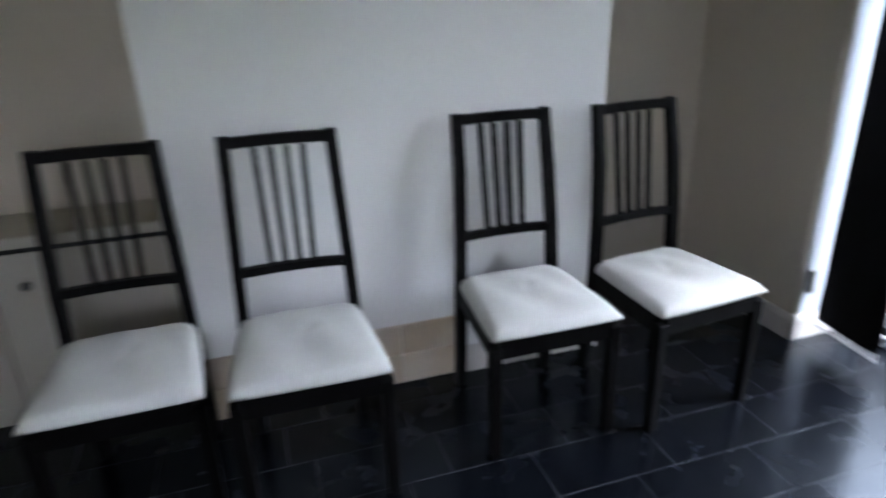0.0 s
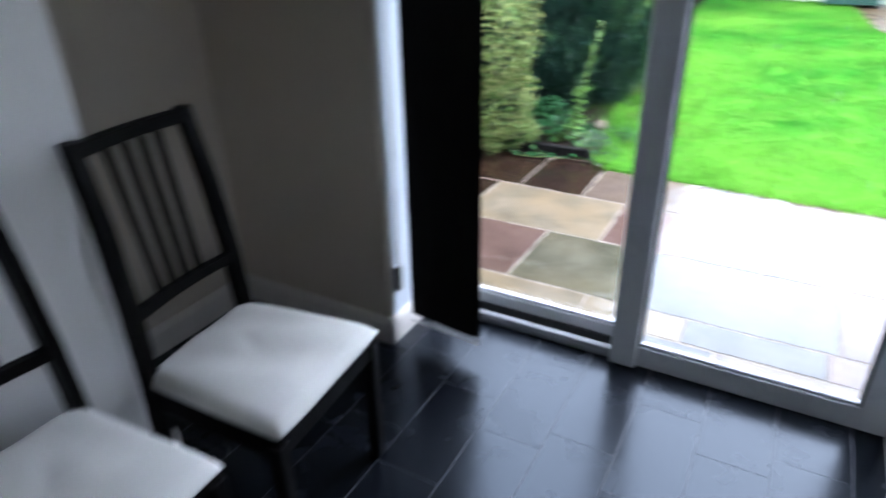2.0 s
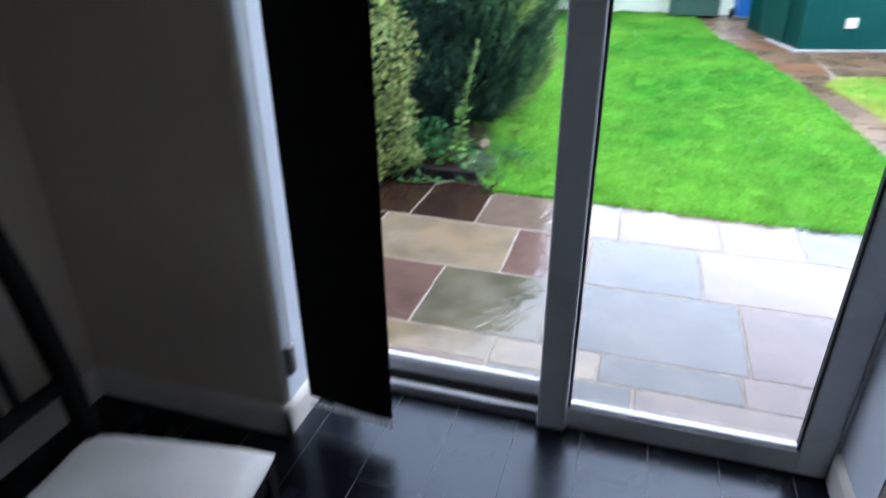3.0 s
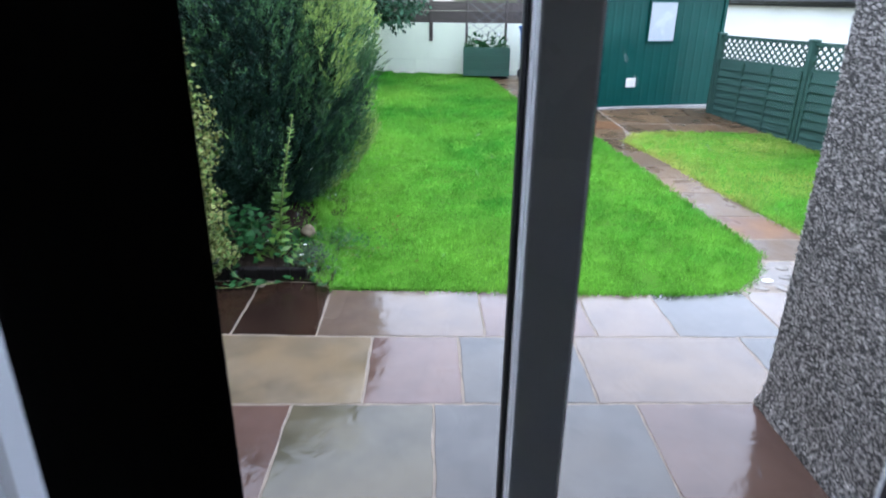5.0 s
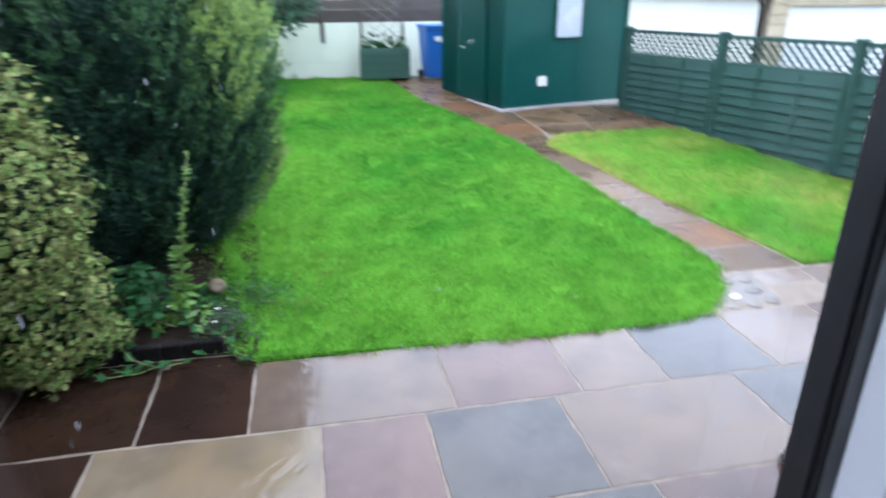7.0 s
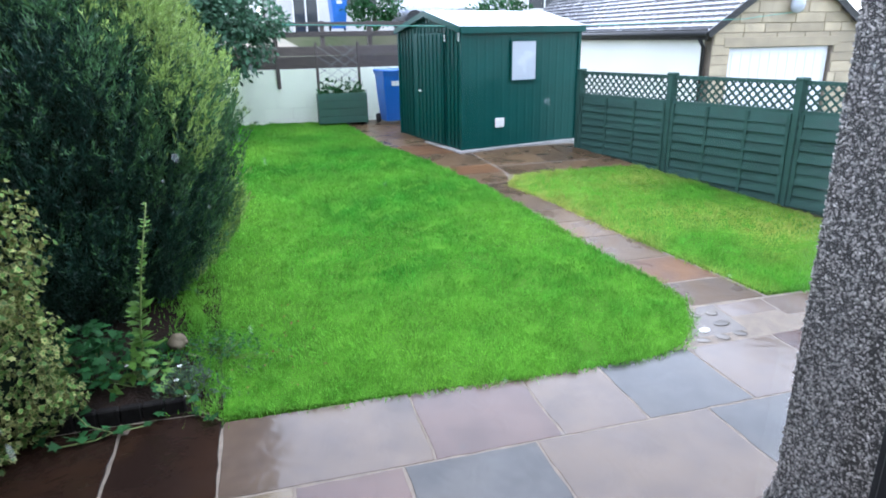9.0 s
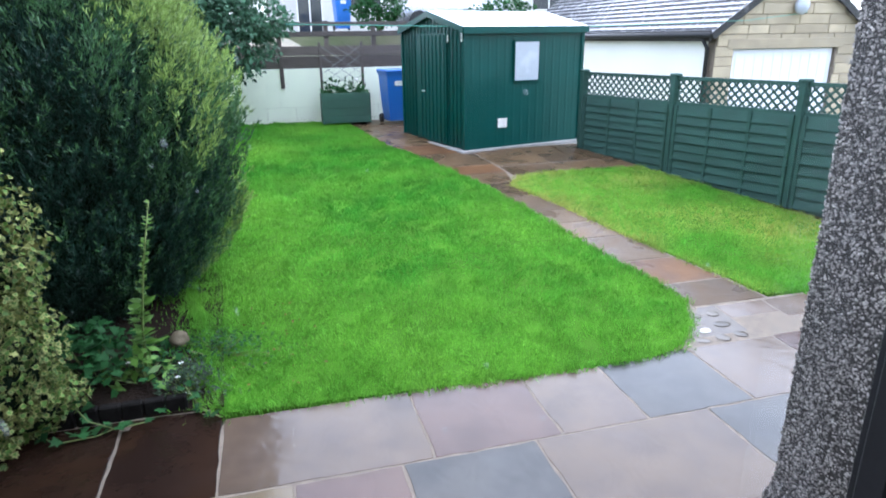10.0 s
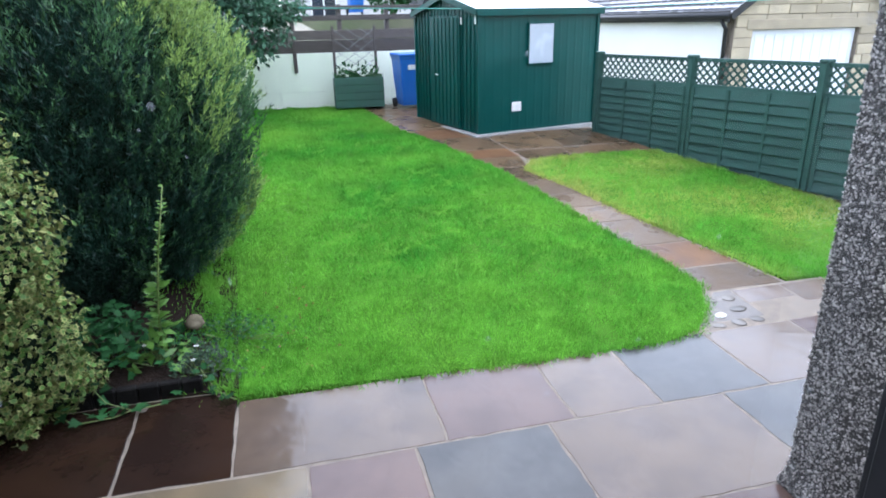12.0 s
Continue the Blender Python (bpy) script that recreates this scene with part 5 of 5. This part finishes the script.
bmesh.ops.transform(bm, matrix=pose(SL, -SW, 0, 0, 0, 90), verts=bm.verts)
part("back_wall", bm, M_SHEDGREEN, shed)
gable = lambda q: SH + (SR - SH) * (1 - abs(q - SL / 2) / (SL / 2))
bm = ribbed(SL, gable, 0.095)
bmesh.ops.transform(bm, matrix=pose(SL, 0, 0, 0, 0, 180), verts=bm.verts)
part("gable_wall", bm, M_SHEDGREEN, shed)
bm = ribbed(SL, gable)
bmesh.ops.transform(bm, matrix=pose(0, -SW, 0), verts=bm.verts)
part("gable_wall", bm, M_SHEDGREEN, shed)
bm = B()
for x0, x1 in ((-0.05, SL / 2), (SL + 0.05, SL / 2)):
    za, zb = SH - 0.012, SR + 0.005
    v = [bm.verts.new(c) for c in ((x0, 0.05, za), (x0, -SW - 0.06, za), (x1, -SW - 0.06, zb), (x1, 0.05, zb), (x0, 0.05, za + 0.02), (x0, -SW - 0.06, za + 0.02), (x1, -SW - 0.06, zb + 0.02), (x1, 0.05, zb + 0.02))]
    for f in ((0, 1, 2, 3), (4, 5, 6, 7), (0, 1, 5, 4), (1, 2, 6, 5), (2, 3, 7, 6), (3, 0, 4, 7)):
        bm.faces.new([v[k] for k in f])
part("roof", bm, M_SHEDROOF, shed, "pale wet pitched roof")
bm = B()
box(bm, -0.062, -0.05, -SW - 0.06, 0.05, SH - 0.07, SH + 0.008)
part("eaves_trim", bm, M_SHEDGREEN, shed)
bm = B()
for s0 in ((-0.05, SL / 2), (SL + 0.05, SL / 2)):
    beam(bm, (s0[0], 0.055, SH - 0.03), (s0[1], 0.055, SR - 0.015), 0.012, 0.07, (0, 1, 0))
part("gable_trim", bm, M_SHEDGREEN, shed)
for cx, cy in ((-0.006, 0.006), (SL, 0.006), (-0.006, -SW)):
    part("corner_post", box(B(), cx - 0.012, cx + 0.03, cy - 0.03, cy + 0.012, 0, SH), M_SHEDGREEN, shed)
d = part("door", box(B(), 0.42, 1.22, 0.014, 0.028, 0.05, SH - 0.06, 0.003), M_SHEDGREEN, shed)
bm = B()
for k in range(7):
    box(bm, 0.46 + k * 0.105, 0.485 + k * 0.105, 0.028, 0.038, 0.07, SH - 0.08)
part("rib", bm, M_SHEDGREEN, d)
part("handle", box(B(), 0.98, 1.07, 0.04, 0.052, 0.68, 0.70, 0.003), M_PETAL, d, "pale metal handle")
part("hinge", box(B(), 0.36, 0.38, 0.02, 0.035, SH - 0.16, SH - 0.08, 0.003), M_PETAL, shed)
part("hinge", box(B(), 0.02, 0.04, 0.02, 0.035, SH - 0.16, SH - 0.06, 0.003), M_PETAL, shed)
M_SHEDPANE = mat("milky_shed_pane", (0.45, 0.48, 0.53), 0.25, 0.12, 4, 30, 0.1)
w = part("window", box(B(), -0.028, -0.012, -1.06, -0.70, 0.84, 1.30, 0.003), M_SHEDPANE, shed, "milky white window pane")
bm = B()
for a0, a1, b0, b1 in ((-1.075, -0.685, 0.825, 0.84), (-1.075, -0.685, 1.30, 1.315), (-1.075, -1.06, 0.84, 1.30), (-0.70, -0.685, 0.84, 1.30)):
    box(bm, -0.032, -0.01, a0, a1, b0, b1)
part("window_frame", bm, M_SHEDGREEN, w)
part("vent_plate", box(B(), -0.024, -0.013, -0.60, -0.465, 0.275, 0.39, 0.003), M_PETAL, shed, "small square white vent plate")
slab = thing("shed_base", "pale concrete slab under the shed", "slab", kind="structure")
slab.matrix_basis = pose(9.74, -0.63, 0.10, 0, 0, 13)
part("slab", box(B(), -0.075, SL + 0.06, -SW - 0.08, 0.085, -0.12, 0.032, 0.006), mat("pale_concrete", (0.30, 0.29, 0.275), 0.6, 0.2, 8, 60, 0.3), slab)

# ---------- green fence with lattice top ----------
FP = [Vector((9.62, -2.14, 0)), Vector((8.345, -2.55, 0)), Vector((7.076, -3.009, 0)), Vector((5.82, -3.46, 0)), Vector((4.58, -3.89, 0))]
FTOP = 1.065
fence = thing("lattice_fence", "green stained overlap fence with lattice top", "fence")
for p in FP:
    g = ground_z(p.x, -2.0)
    q = part("post", box(B(), p.x - 0.038, p.x + 0.038, p.y - 0.038, p.y + 0.038, g - 0.1, FTOP - 0.03, 0.004), M_FENCE, fence)
    bm = box(B(), p.x - 0.048, p.x + 0.048, p.y - 0.048, p.y + 0.048, FTOP - 0.03, FTOP, 0.008)
    part("cap", bm, M_FENCE, q)
for a, b in zip(FP, FP[1:]):
    u = (b - a).normalized()
    nrm = Vector((-u.y, u.x, 0))
    if nrm.y < 0:
        nrm = -nrm
    a2, b2 = a + u * 0.038, b - u * 0.038
    g0, g1 = ground_z(a.x, -2.0), ground_z(b.x, -2.0)
    base = min(g0, g1) - 0.01
    mid = FTOP - 0.29
    nb = 9
    for k in range(nb):
        z = base + (mid - 0.04 - base) * k / nb
        h = (mid - 0.04 - base) / nb + 0.018
        off = nrm * (0.012 + 0.004 * (k % 2))
        bm = B()
        beam(bm, a2 + off + Vector((0, 0, z + h / 2)), b2 + off + Vector((0, 0, z + h / 2)), h, 0.008, (0, 0, 1))
        for v in bm.verts:
            if v.co.z < z + h / 2:
                v.co += nrm * 0.022
        part("board", bm, M_FENCE, fence)
    for k in range(4):
        c = a2 + (b2 - a2) * (k / 3) + nrm * 0.035
        if k == 0:
            c += u * 0.02
        if k == 3:
            c -= u * 0.02
        part("batten", beam(B(), c + Vector((0, 0, base - 0.01)), c + Vector((0, 0, mid - 0.03)), 0.035, 0.014, tuple(u)), M_FENCE, fence)
    for z, h in ((mid - 0.02, 0.04), (FTOP - 0.045, 0.035)):
        part("rail", beam(B(), a2 + Vector((0, 0, z)), b2 + Vector((0, 0, z)), h, 0.035, (0, 0, 1)), M_FENCE, fence)
    length, z0, z1 = (b2 - a2).length, mid, FTOP - 0.06
    lath = B()
    hgt = z1 - z0
    s = -hgt
    while s < length:
        for sg in (1, -1):
            p0, p1 = (s, z0), (s + hgt, z1)
            if sg < 0:
                p0, p1 = (s, z1), (s + hgt, z0)
            t0, t1 = max(0, -s / hgt), min(1, (length - s) / hgt)
            if t1 - t0 > 0.05:
                c0 = a2 + u * (s + hgt * t0) + Vector((0, 0, p0[1] + (p1[1] - p0[1]) * t0)) + nrm * 0.006 * sg
                c1 = a2 + u * (s + hgt * t1) + Vector((0, 0, p0[1] + (p1[1] - p0[1]) * t1)) + nrm * 0.006 * sg
                beam(lath, c0, c1, 0.020, 0.007, tuple(nrm.cross((c1 - c0).normalized())))
        s += 0.085
    part("lattice", lath, M_FENCE, fence)

# ---------- neighbour's garage ----------
gar = thing("stone_garage", "buff stone garage with white door and wet slate roof", "garage")
GX, GY0, GY1, GZ = 12.0, -5.85, -8.95, -0.9
EAVE, RIDGE, GLEN = 1.54, 2.60, 9.0
DY0, DY1, DTOP = -6.22, -8.42, 1.20
bm = B()
box(bm, GX + 0.02, GX + 0.22, GY1, DY1, GZ, DTOP)
box(bm, GX + 0.02, GX + 0.22, DY0, GY0, GZ, DTOP)
box(bm, GX + 0.02, GX + 0.22, GY1, GY0, DTOP, EAVE)
part("wall", bm, M_MORTAR, gar)
bm = B()
tri = [bm.verts.new((x, y, z)) for x in (GX + 0.02, GX + 0.22) for y, z in ((GY0, EAVE), (GY1, EAVE), ((GY0 + GY1) / 2, RIDGE))]
for f in ((0, 1, 2), (3, 4, 5), (0, 1, 4, 3), (1, 2, 5, 4), (2, 0, 3, 5)):
    bm.faces.new([tri[k] for k in f])
part("gable", bm, M_STONEBLOCK, gar)
part("side_wall", box(B(), GX + 0.22, GX + GLEN, GY0 - 0.2, GY0, GZ, EAVE), M_RENDERWHITE, gar, "white rendered side wall")
part("side_wall", box(B(), GX + 0.22, GX + GLEN, GY1, GY1 + 0.2, GZ, EAVE), M_RENDERWHITE, gar)
rg = random.Random(8)
z = -0.3
row = 0
while z < 2.4:
    h = (0.19, 0.155, 0.17)[row % 3]
    if DTOP - 0.01 < z < DTOP + 0.05:
        h = 0.2
    half = 1.55 if z < EAVE else 1.55 * (RIDGE - z - h * 0.5) / (RIDGE - EAVE)
    y = -7.4 - half + (0 if row % 2 else -0.0)
    k = 0
    while y < -7.4 + half - 0.05:
        w = min(rg.uniform(0.35, 0.75), -7.4 + half - y)
        if z < DTOP - 0.02 and y + w > DY1 and y < DY0:
            if y < DY1 - 0.1:
                w = DY1 - y
            elif y >= DY0 - 0.02:
                pass
            else:
                y = DY0
                continue
        part("stone", box(B(), GX, GX + 0.03, y + 0.006, y + w - 0.006, z + 0.005, z + h - 0.005, 0.006), M_STONEBLOCK, gar)
        y += w
    z += h
    row += 1
part("lintel", box(B(), GX - 0.01, GX + 0.03, DY1 - 0.14, DY0 + 0.14, DTOP, DTOP + 0.17, 0.008), M_STONEBLOCK, gar, "long buff stone lintel")
gd = part("garage_door", box(B(), GX + 0.08, GX + 0.11, DY1 + 0.01, DY0 - 0.01, GZ, DTOP - 0.01), M_GARAGEDOOR, gar, "white up-and-over garage door")
for k in range(11):
    y = DY1 + 0.08 + k * 0.2
    part("panel_rib", beam(B(), (GX + 0.075, y, GZ + 0.1), (GX + 0.075, y + 0.001, DTOP - 0.1), 0.018, 0.012, (0, 1, 0)), M_GARAGEDOOR, gd)
gm = (GY0 + GY1) / 2
for s in (1, -1):
    y_e = GY0 + 0.18 if s > 0 else GY1 - 0.18
    z_e = EAVE - 0.10
    rows_n = 13
    rf = B()
    for k in range(rows_n):
        f0, f1 = k / rows_n, (k + 1.12) / rows_n
        for j in range(1):
            p0, p1 = (y_e + (gm - y_e) * f0, z_e + (RIDGE + 0.06 - z_e) * f0), (y_e + (gm - y_e) * f1, z_e + (RIDGE + 0.06 - z_e) * f1)
            v = [rf.verts.new(c) for c in ((GX - 0.12, p0[0], p0[1] + 0.035), (GX + GLEN, p0[0], p0[1] + 0.035), (GX + GLEN, p1[0], p1[1]), (GX - 0.12, p1[0], p1[1]), (GX - 0.12, p0[0], p0[1] - 0.02), (GX + GLEN, p0[0], p0[1] - 0.02))]
            rf.faces.new((v[0], v[1], v[2], v[3])), rf.faces.new((v[0], v[1], v[5], v[4]))
    part("roof", rf, M_SLATEROOF, gar, "wet slate roof in courses")
part("gutter", tube(B(), [(GX - 0.1, GY0 + 0.22, EAVE - 0.1), (GX + GLEN, GY0 + 0.22, EAVE - 0.1)], 0.055, 10), M_GUTTER, gar, "black gutter", True)
part("fascia", box(B(), GX + 0.0, GX + GLEN, GY0 + 0.12, GY0 + 0.15, EAVE - 0.2, EAVE - 0.02), M_GUTTER, gar)
part("downpipe", tube(B(), [(GX + 0.16, GY0 + 0.2, EAVE - 0.12), (GX + 0.16, GY0 + 0.06, EAVE - 0.32), (GX + 0.16, GY0 + 0.05, GZ)], 0.035, 8), M_GUTTER, gar, "black downpipe", True)
bm = B()
for s in (1, -1):
    y_e = GY0 + 0.18 if s > 0 else GY1 - 0.18
    beam(bm, (GX - 0.1, y_e, EAVE - 0.12), (GX - 0.1, gm, RIDGE + 0.02), 0.03, 0.12, (1, 0, 0))
part("bargeboard", bm, M_GUTTER, gar)
lamp_bm = B()
bmesh.ops.create_uvsphere(lamp_bm, u_segments=14, v_segments=10, radius=1.0, matrix=Matrix.LocRotScale((GX - 0.10, -7.42, 1.90), None, (0.09, 0.14, 0.15)))
part("flood_lamp", lamp_bm, M_SHEDPANE, gar, "round pale wall lamp over the garage door", True)

# washing line across the gardens
line = thing("washing_line", "thin green washing line strung across the gardens", "washing line")
part("line", tube(B(), [(9.8, 1.4, 1.62), (10.2, -2.0, 1.56), (11.5, -6.0, 1.66), (12.6, -9.6, 1.95)], 0.006, 6), M_LINE, line, "", True)

# ---------- houses, car and bins beyond ----------
def house(label, x, y0, y1, z, height, wallm, windows):
    h = thing("house", label, "house")
    part("wall", box(B(), x, x + 7, y0, y1, z, z + height), wallm, h)
    bm = B()
    v = [bm.verts.new(c) for c in ((x - 0.3, y0 - 0.3, z + height), (x + 7.3, y0 - 0.3, z + height), (x + 7.3, y1 + 0.3, z + height), (x - 0.3, y1 + 0.3, z + height), (x + 3.5, y0 - 0.3, z + height + 2.4), (x + 3.5, y1 + 0.3, z + height + 2.4))]
    for f in ((0, 1, 2, 3), (0, 3, 5, 4), (1, 2, 5, 4), (0, 1, 4), (2, 3, 5)):
        bm.faces.new([v[k] for k in f])
    part("roof", bm, M_TILEROOF, h)
    for (yy, zz, w, hh) in windows:
        q = part("window", box(B(), x - 0.02, x + 0.02, yy, yy + w, z + zz, z + zz + hh), M_DARKGLASS, h)
        bm = B()
        for a0, a1, b0, b1 in ((yy - 0.06, yy, zz - 0.06, zz + hh + 0.06), (yy + w, yy + w + 0.06, zz - 0.06, zz + hh + 0.06), (yy, yy + w, zz - 0.06, zz), (yy, yy + w, zz + hh, zz + hh + 0.06), (yy + w / 2 - 0.03, yy + w / 2 + 0.03, zz, zz + hh)):
            box(bm, x - 0.05, x + 0.01, a0, a1, z + b0, z + b1)
        part("frame", bm, M_PETAL, q)
    return h


house("white rendered house beyond the road", 30.0, 1.5, 9.5, 1.65, 5.2, M_RENDERWHITE, [(2.6, 1.0, 1.4, 1.3), (6.0, 1.0, 1.4, 1.3), (2.6, 3.4, 1.4, 1.2), (6.0, 3.4, 1.4, 1.2)])
house("grey rendered house with white window frames", 30.6, -4.2, 1.2, 1.65, 5.2, M_RENDERGREY, [(-3.4, 1.0, 1.5, 1.3), (-0.9, 0.0, 0.95, 2.1), (-3.4, 3.4, 1.5, 1.2)])
house("grey rendered terraced house beyond the shed", 31.2, -18.0, -5.0, 1.65, 5.2, M_RENDERGREY, [(-16.4, 1.0, 1.6, 1.3), (-12.2, 1.0, 1.6, 1.3), (-8.4, 0.9, 1.6, 1.4), (-12.2, 3.4, 1.6, 1.2)])
wheelie_bin("blue plastic wheelie bin by the far house", 22.4, -0.75, ground_z(22.4), 5, 1.0)
car = thing("parked_car", "silver hatchback parked on the road beyond", "car", pose(24.5, -4.6, ground_z(24), 0, 0, 95))
bm = B()
prof = [(-2.0, 0.35), (-2.05, 0.7), (-1.9, 0.95), (-1.3, 1.38), (-0.2, 1.45), (0.6, 1.35), (1.2, 0.98), (1.95, 0.85), (2.08, 0.6), (2.0, 0.3)]
l0 = [bm.verts.new((x, -0.82, z)) for x, z in prof]
l1 = [bm.verts.new((x, 0.82, z)) for x, z in prof]
for k in range(len(prof)):
    bm.faces.new((l0[k], l0[(k + 1) % len(prof)], l1[(k + 1) % len(prof)], l1[k]))
bm.faces.new(l0), bm.faces.new(l1[::-1])
bmesh.ops.bevel(bm, geom=bm.edges[:], offset=0.07, segments=2, affect="EDGES", clamp_overlap=True)
part("body", bm, M_CARBODY, car, "", True)
for s in (-0.83, 0.83):
    bm = B()
    v = [bm.verts.new((x, s * 1.005, z)) for x, z in ((-1.62, 0.98), (-1.2, 1.30), (-0.2, 1.36), (0.5, 1.27), (0.95, 0.98))]
    bm.faces.new(v)
    bmesh.ops.solidify(bm, geom=bm.faces[:], thickness=0.01)
    part("side_window", bm, M_DARKGLASS, car)
    for x in (-1.3, 1.3):
        part("wheel", tube(B(), [(x, s * 0.86, 0.31), (x, s * 1.0, 0.31)], 0.31, 18), M_RUBBER, car)
leafy("shrub", "rounded green shrub beyond the timber fence", "shrub", [(21.0, -1.6, 1.65), (21.0, -1.6, 2.0)], [((21.0, -1.6, 2.3), (0.5, 0.7, 0.5))], 1500, (0.08, 0.15), M_LEAF, 81)
leafy("shrub", "rounded dark green shrub before the far houses", "shrub", [(22.6, -6.0, 1.65), (22.6, -6.0, 1.9)], [((22.6, -6.0, 2.15), (0.6, 0.9, 0.45))], 1500, (0.08, 0.15), M_LEAF, 82)
picket = thing("picket_fence", "weathered grey picket fence up the slope", "fence")
for k in range(16):
    y = -1.4 - k * 0.13
    part("picket", beam(B(), (19.0, y, ground_z(19.0) - 0.05), (19.0, y - 0.06, ground_z(19) + 0.42), 0.05, 0.02, (0, 1, 0)), M_STONE, picket)
part("rail", beam(B(), (19.02, -1.3, ground_z(19) + 0.25), (19.02, -3.5, ground_z(19) + 0.25), 0.05, 0.02, (0, 0, 1)), M_STONE, picket)
tagged(part("road", box(B(), 23.0, 29.0, -60, 60, ground_z(25) - 0.06, ground_z(25) - 0.03), mat("wet_asphalt", (0.05, 0.05, 0.052), 0.35, 0.2, 3, 60, 0.3)), "wet asphalt road beyond the gardens", "road", kind="structure")

# ---------- rain on the door's glass ----------
M_RAIN = bpy.data.materials.new("rain_drop")
M_RAIN.use_nodes = True
rn, rl = M_RAIN.node_tree.nodes, M_RAIN.node_tree.links
rt, rd, rm = rn.new("ShaderNodeBsdfTransparent"), rn.new("ShaderNodeBsdfTranslucent"), rn.new("ShaderNodeMixShader")
rd.inputs[0].default_value = (0.9, 0.95, 1.0, 1)
rm.inputs[0].default_value = 0.07
rl.new(rt.outputs[0], rm.inputs[1]), rl.new(rd.outputs[0], rm.inputs[2]), rl.new(rm.outputs[0], rn["Material Output"].inputs[0])
rr = random.Random(17)
rain = tagged(new("rain_drops"), "small rain drops clinging to the door's glass", "rain drops", kind="stuff")
bm = B()
for k in range(170):
    fixed = k % 2
    y, z = (rr.uniform(1.30, 1.94), rr.uniform(0.9, 1.95)) if fixed else (rr.uniform(0.55, 1.17), rr.uniform(0.5, 1.95))
    x = 2.6185 if fixed else 2.5645
    q = rr.choice((0.0006, 0.0008, 0.0011, 0.0016, 0.0021)) * (1.0 if fixed else 1.2)
    long = rr.choice((1, 1, 1.3, 3.0)) if fixed else rr.choice((1, 3.0, 6.0))
    tilt = 0.35 if not fixed else 0.1
    tip = bm.verts.new((x + q * 0.6, y, z))
    ring = [bm.verts.new((x, y + q * math.cos(t) + tilt * q * long * math.sin(t), z + q * long * math.sin(t))) for t in [h * math.pi / 5 for h in range(10)]]
    for a, b in zip(ring, ring[1:] + ring[:1]):
        bm.faces.new((a, b, tip))
part("drops", bm, M_RAIN, rain, "", True)

# ---------- slate floor, tile by tile ----------
floor = tagged(part("floor", box(B(), -2.2, 2.534, -2.2, 2.76, -0.12, -0.0002), M_GROUT), "black slate tiled floor with thin grey joints", "floor", kind="structure")
bm = box(B(), 0.0012, 0.3988, 0.0012, 0.2003, -0.001, 0.0007)
tile_mesh = bpy.data.meshes.new("tile")
bmesh.ops.recalc_face_normals(bm, faces=bm.faces)
bm.to_mesh(tile_mesh)
bm.free()
tile_mesh.materials.append(M_SLATE)
for j in range(-14, 11):
    y = 0.742 + 0.2015 * j
    if y + 0.2 < -2.2:
        continue
    for i in range(-9, 6):
        x = 1.40 + 0.4 * i - (0.2 if j % 2 else 0.0) - 0.06 * (j % 3)
        if x < -2.56 or x > 2.48:
            continue
        left, right = max(x, -2.2), min(x + 0.4, 2.534)
        t = new("tile", tile_mesh)
        t.parent = floor
        t.scale.x = (right - left) / 0.4
        t.location = (left, y, random.uniform(-0.0003, 0.0))
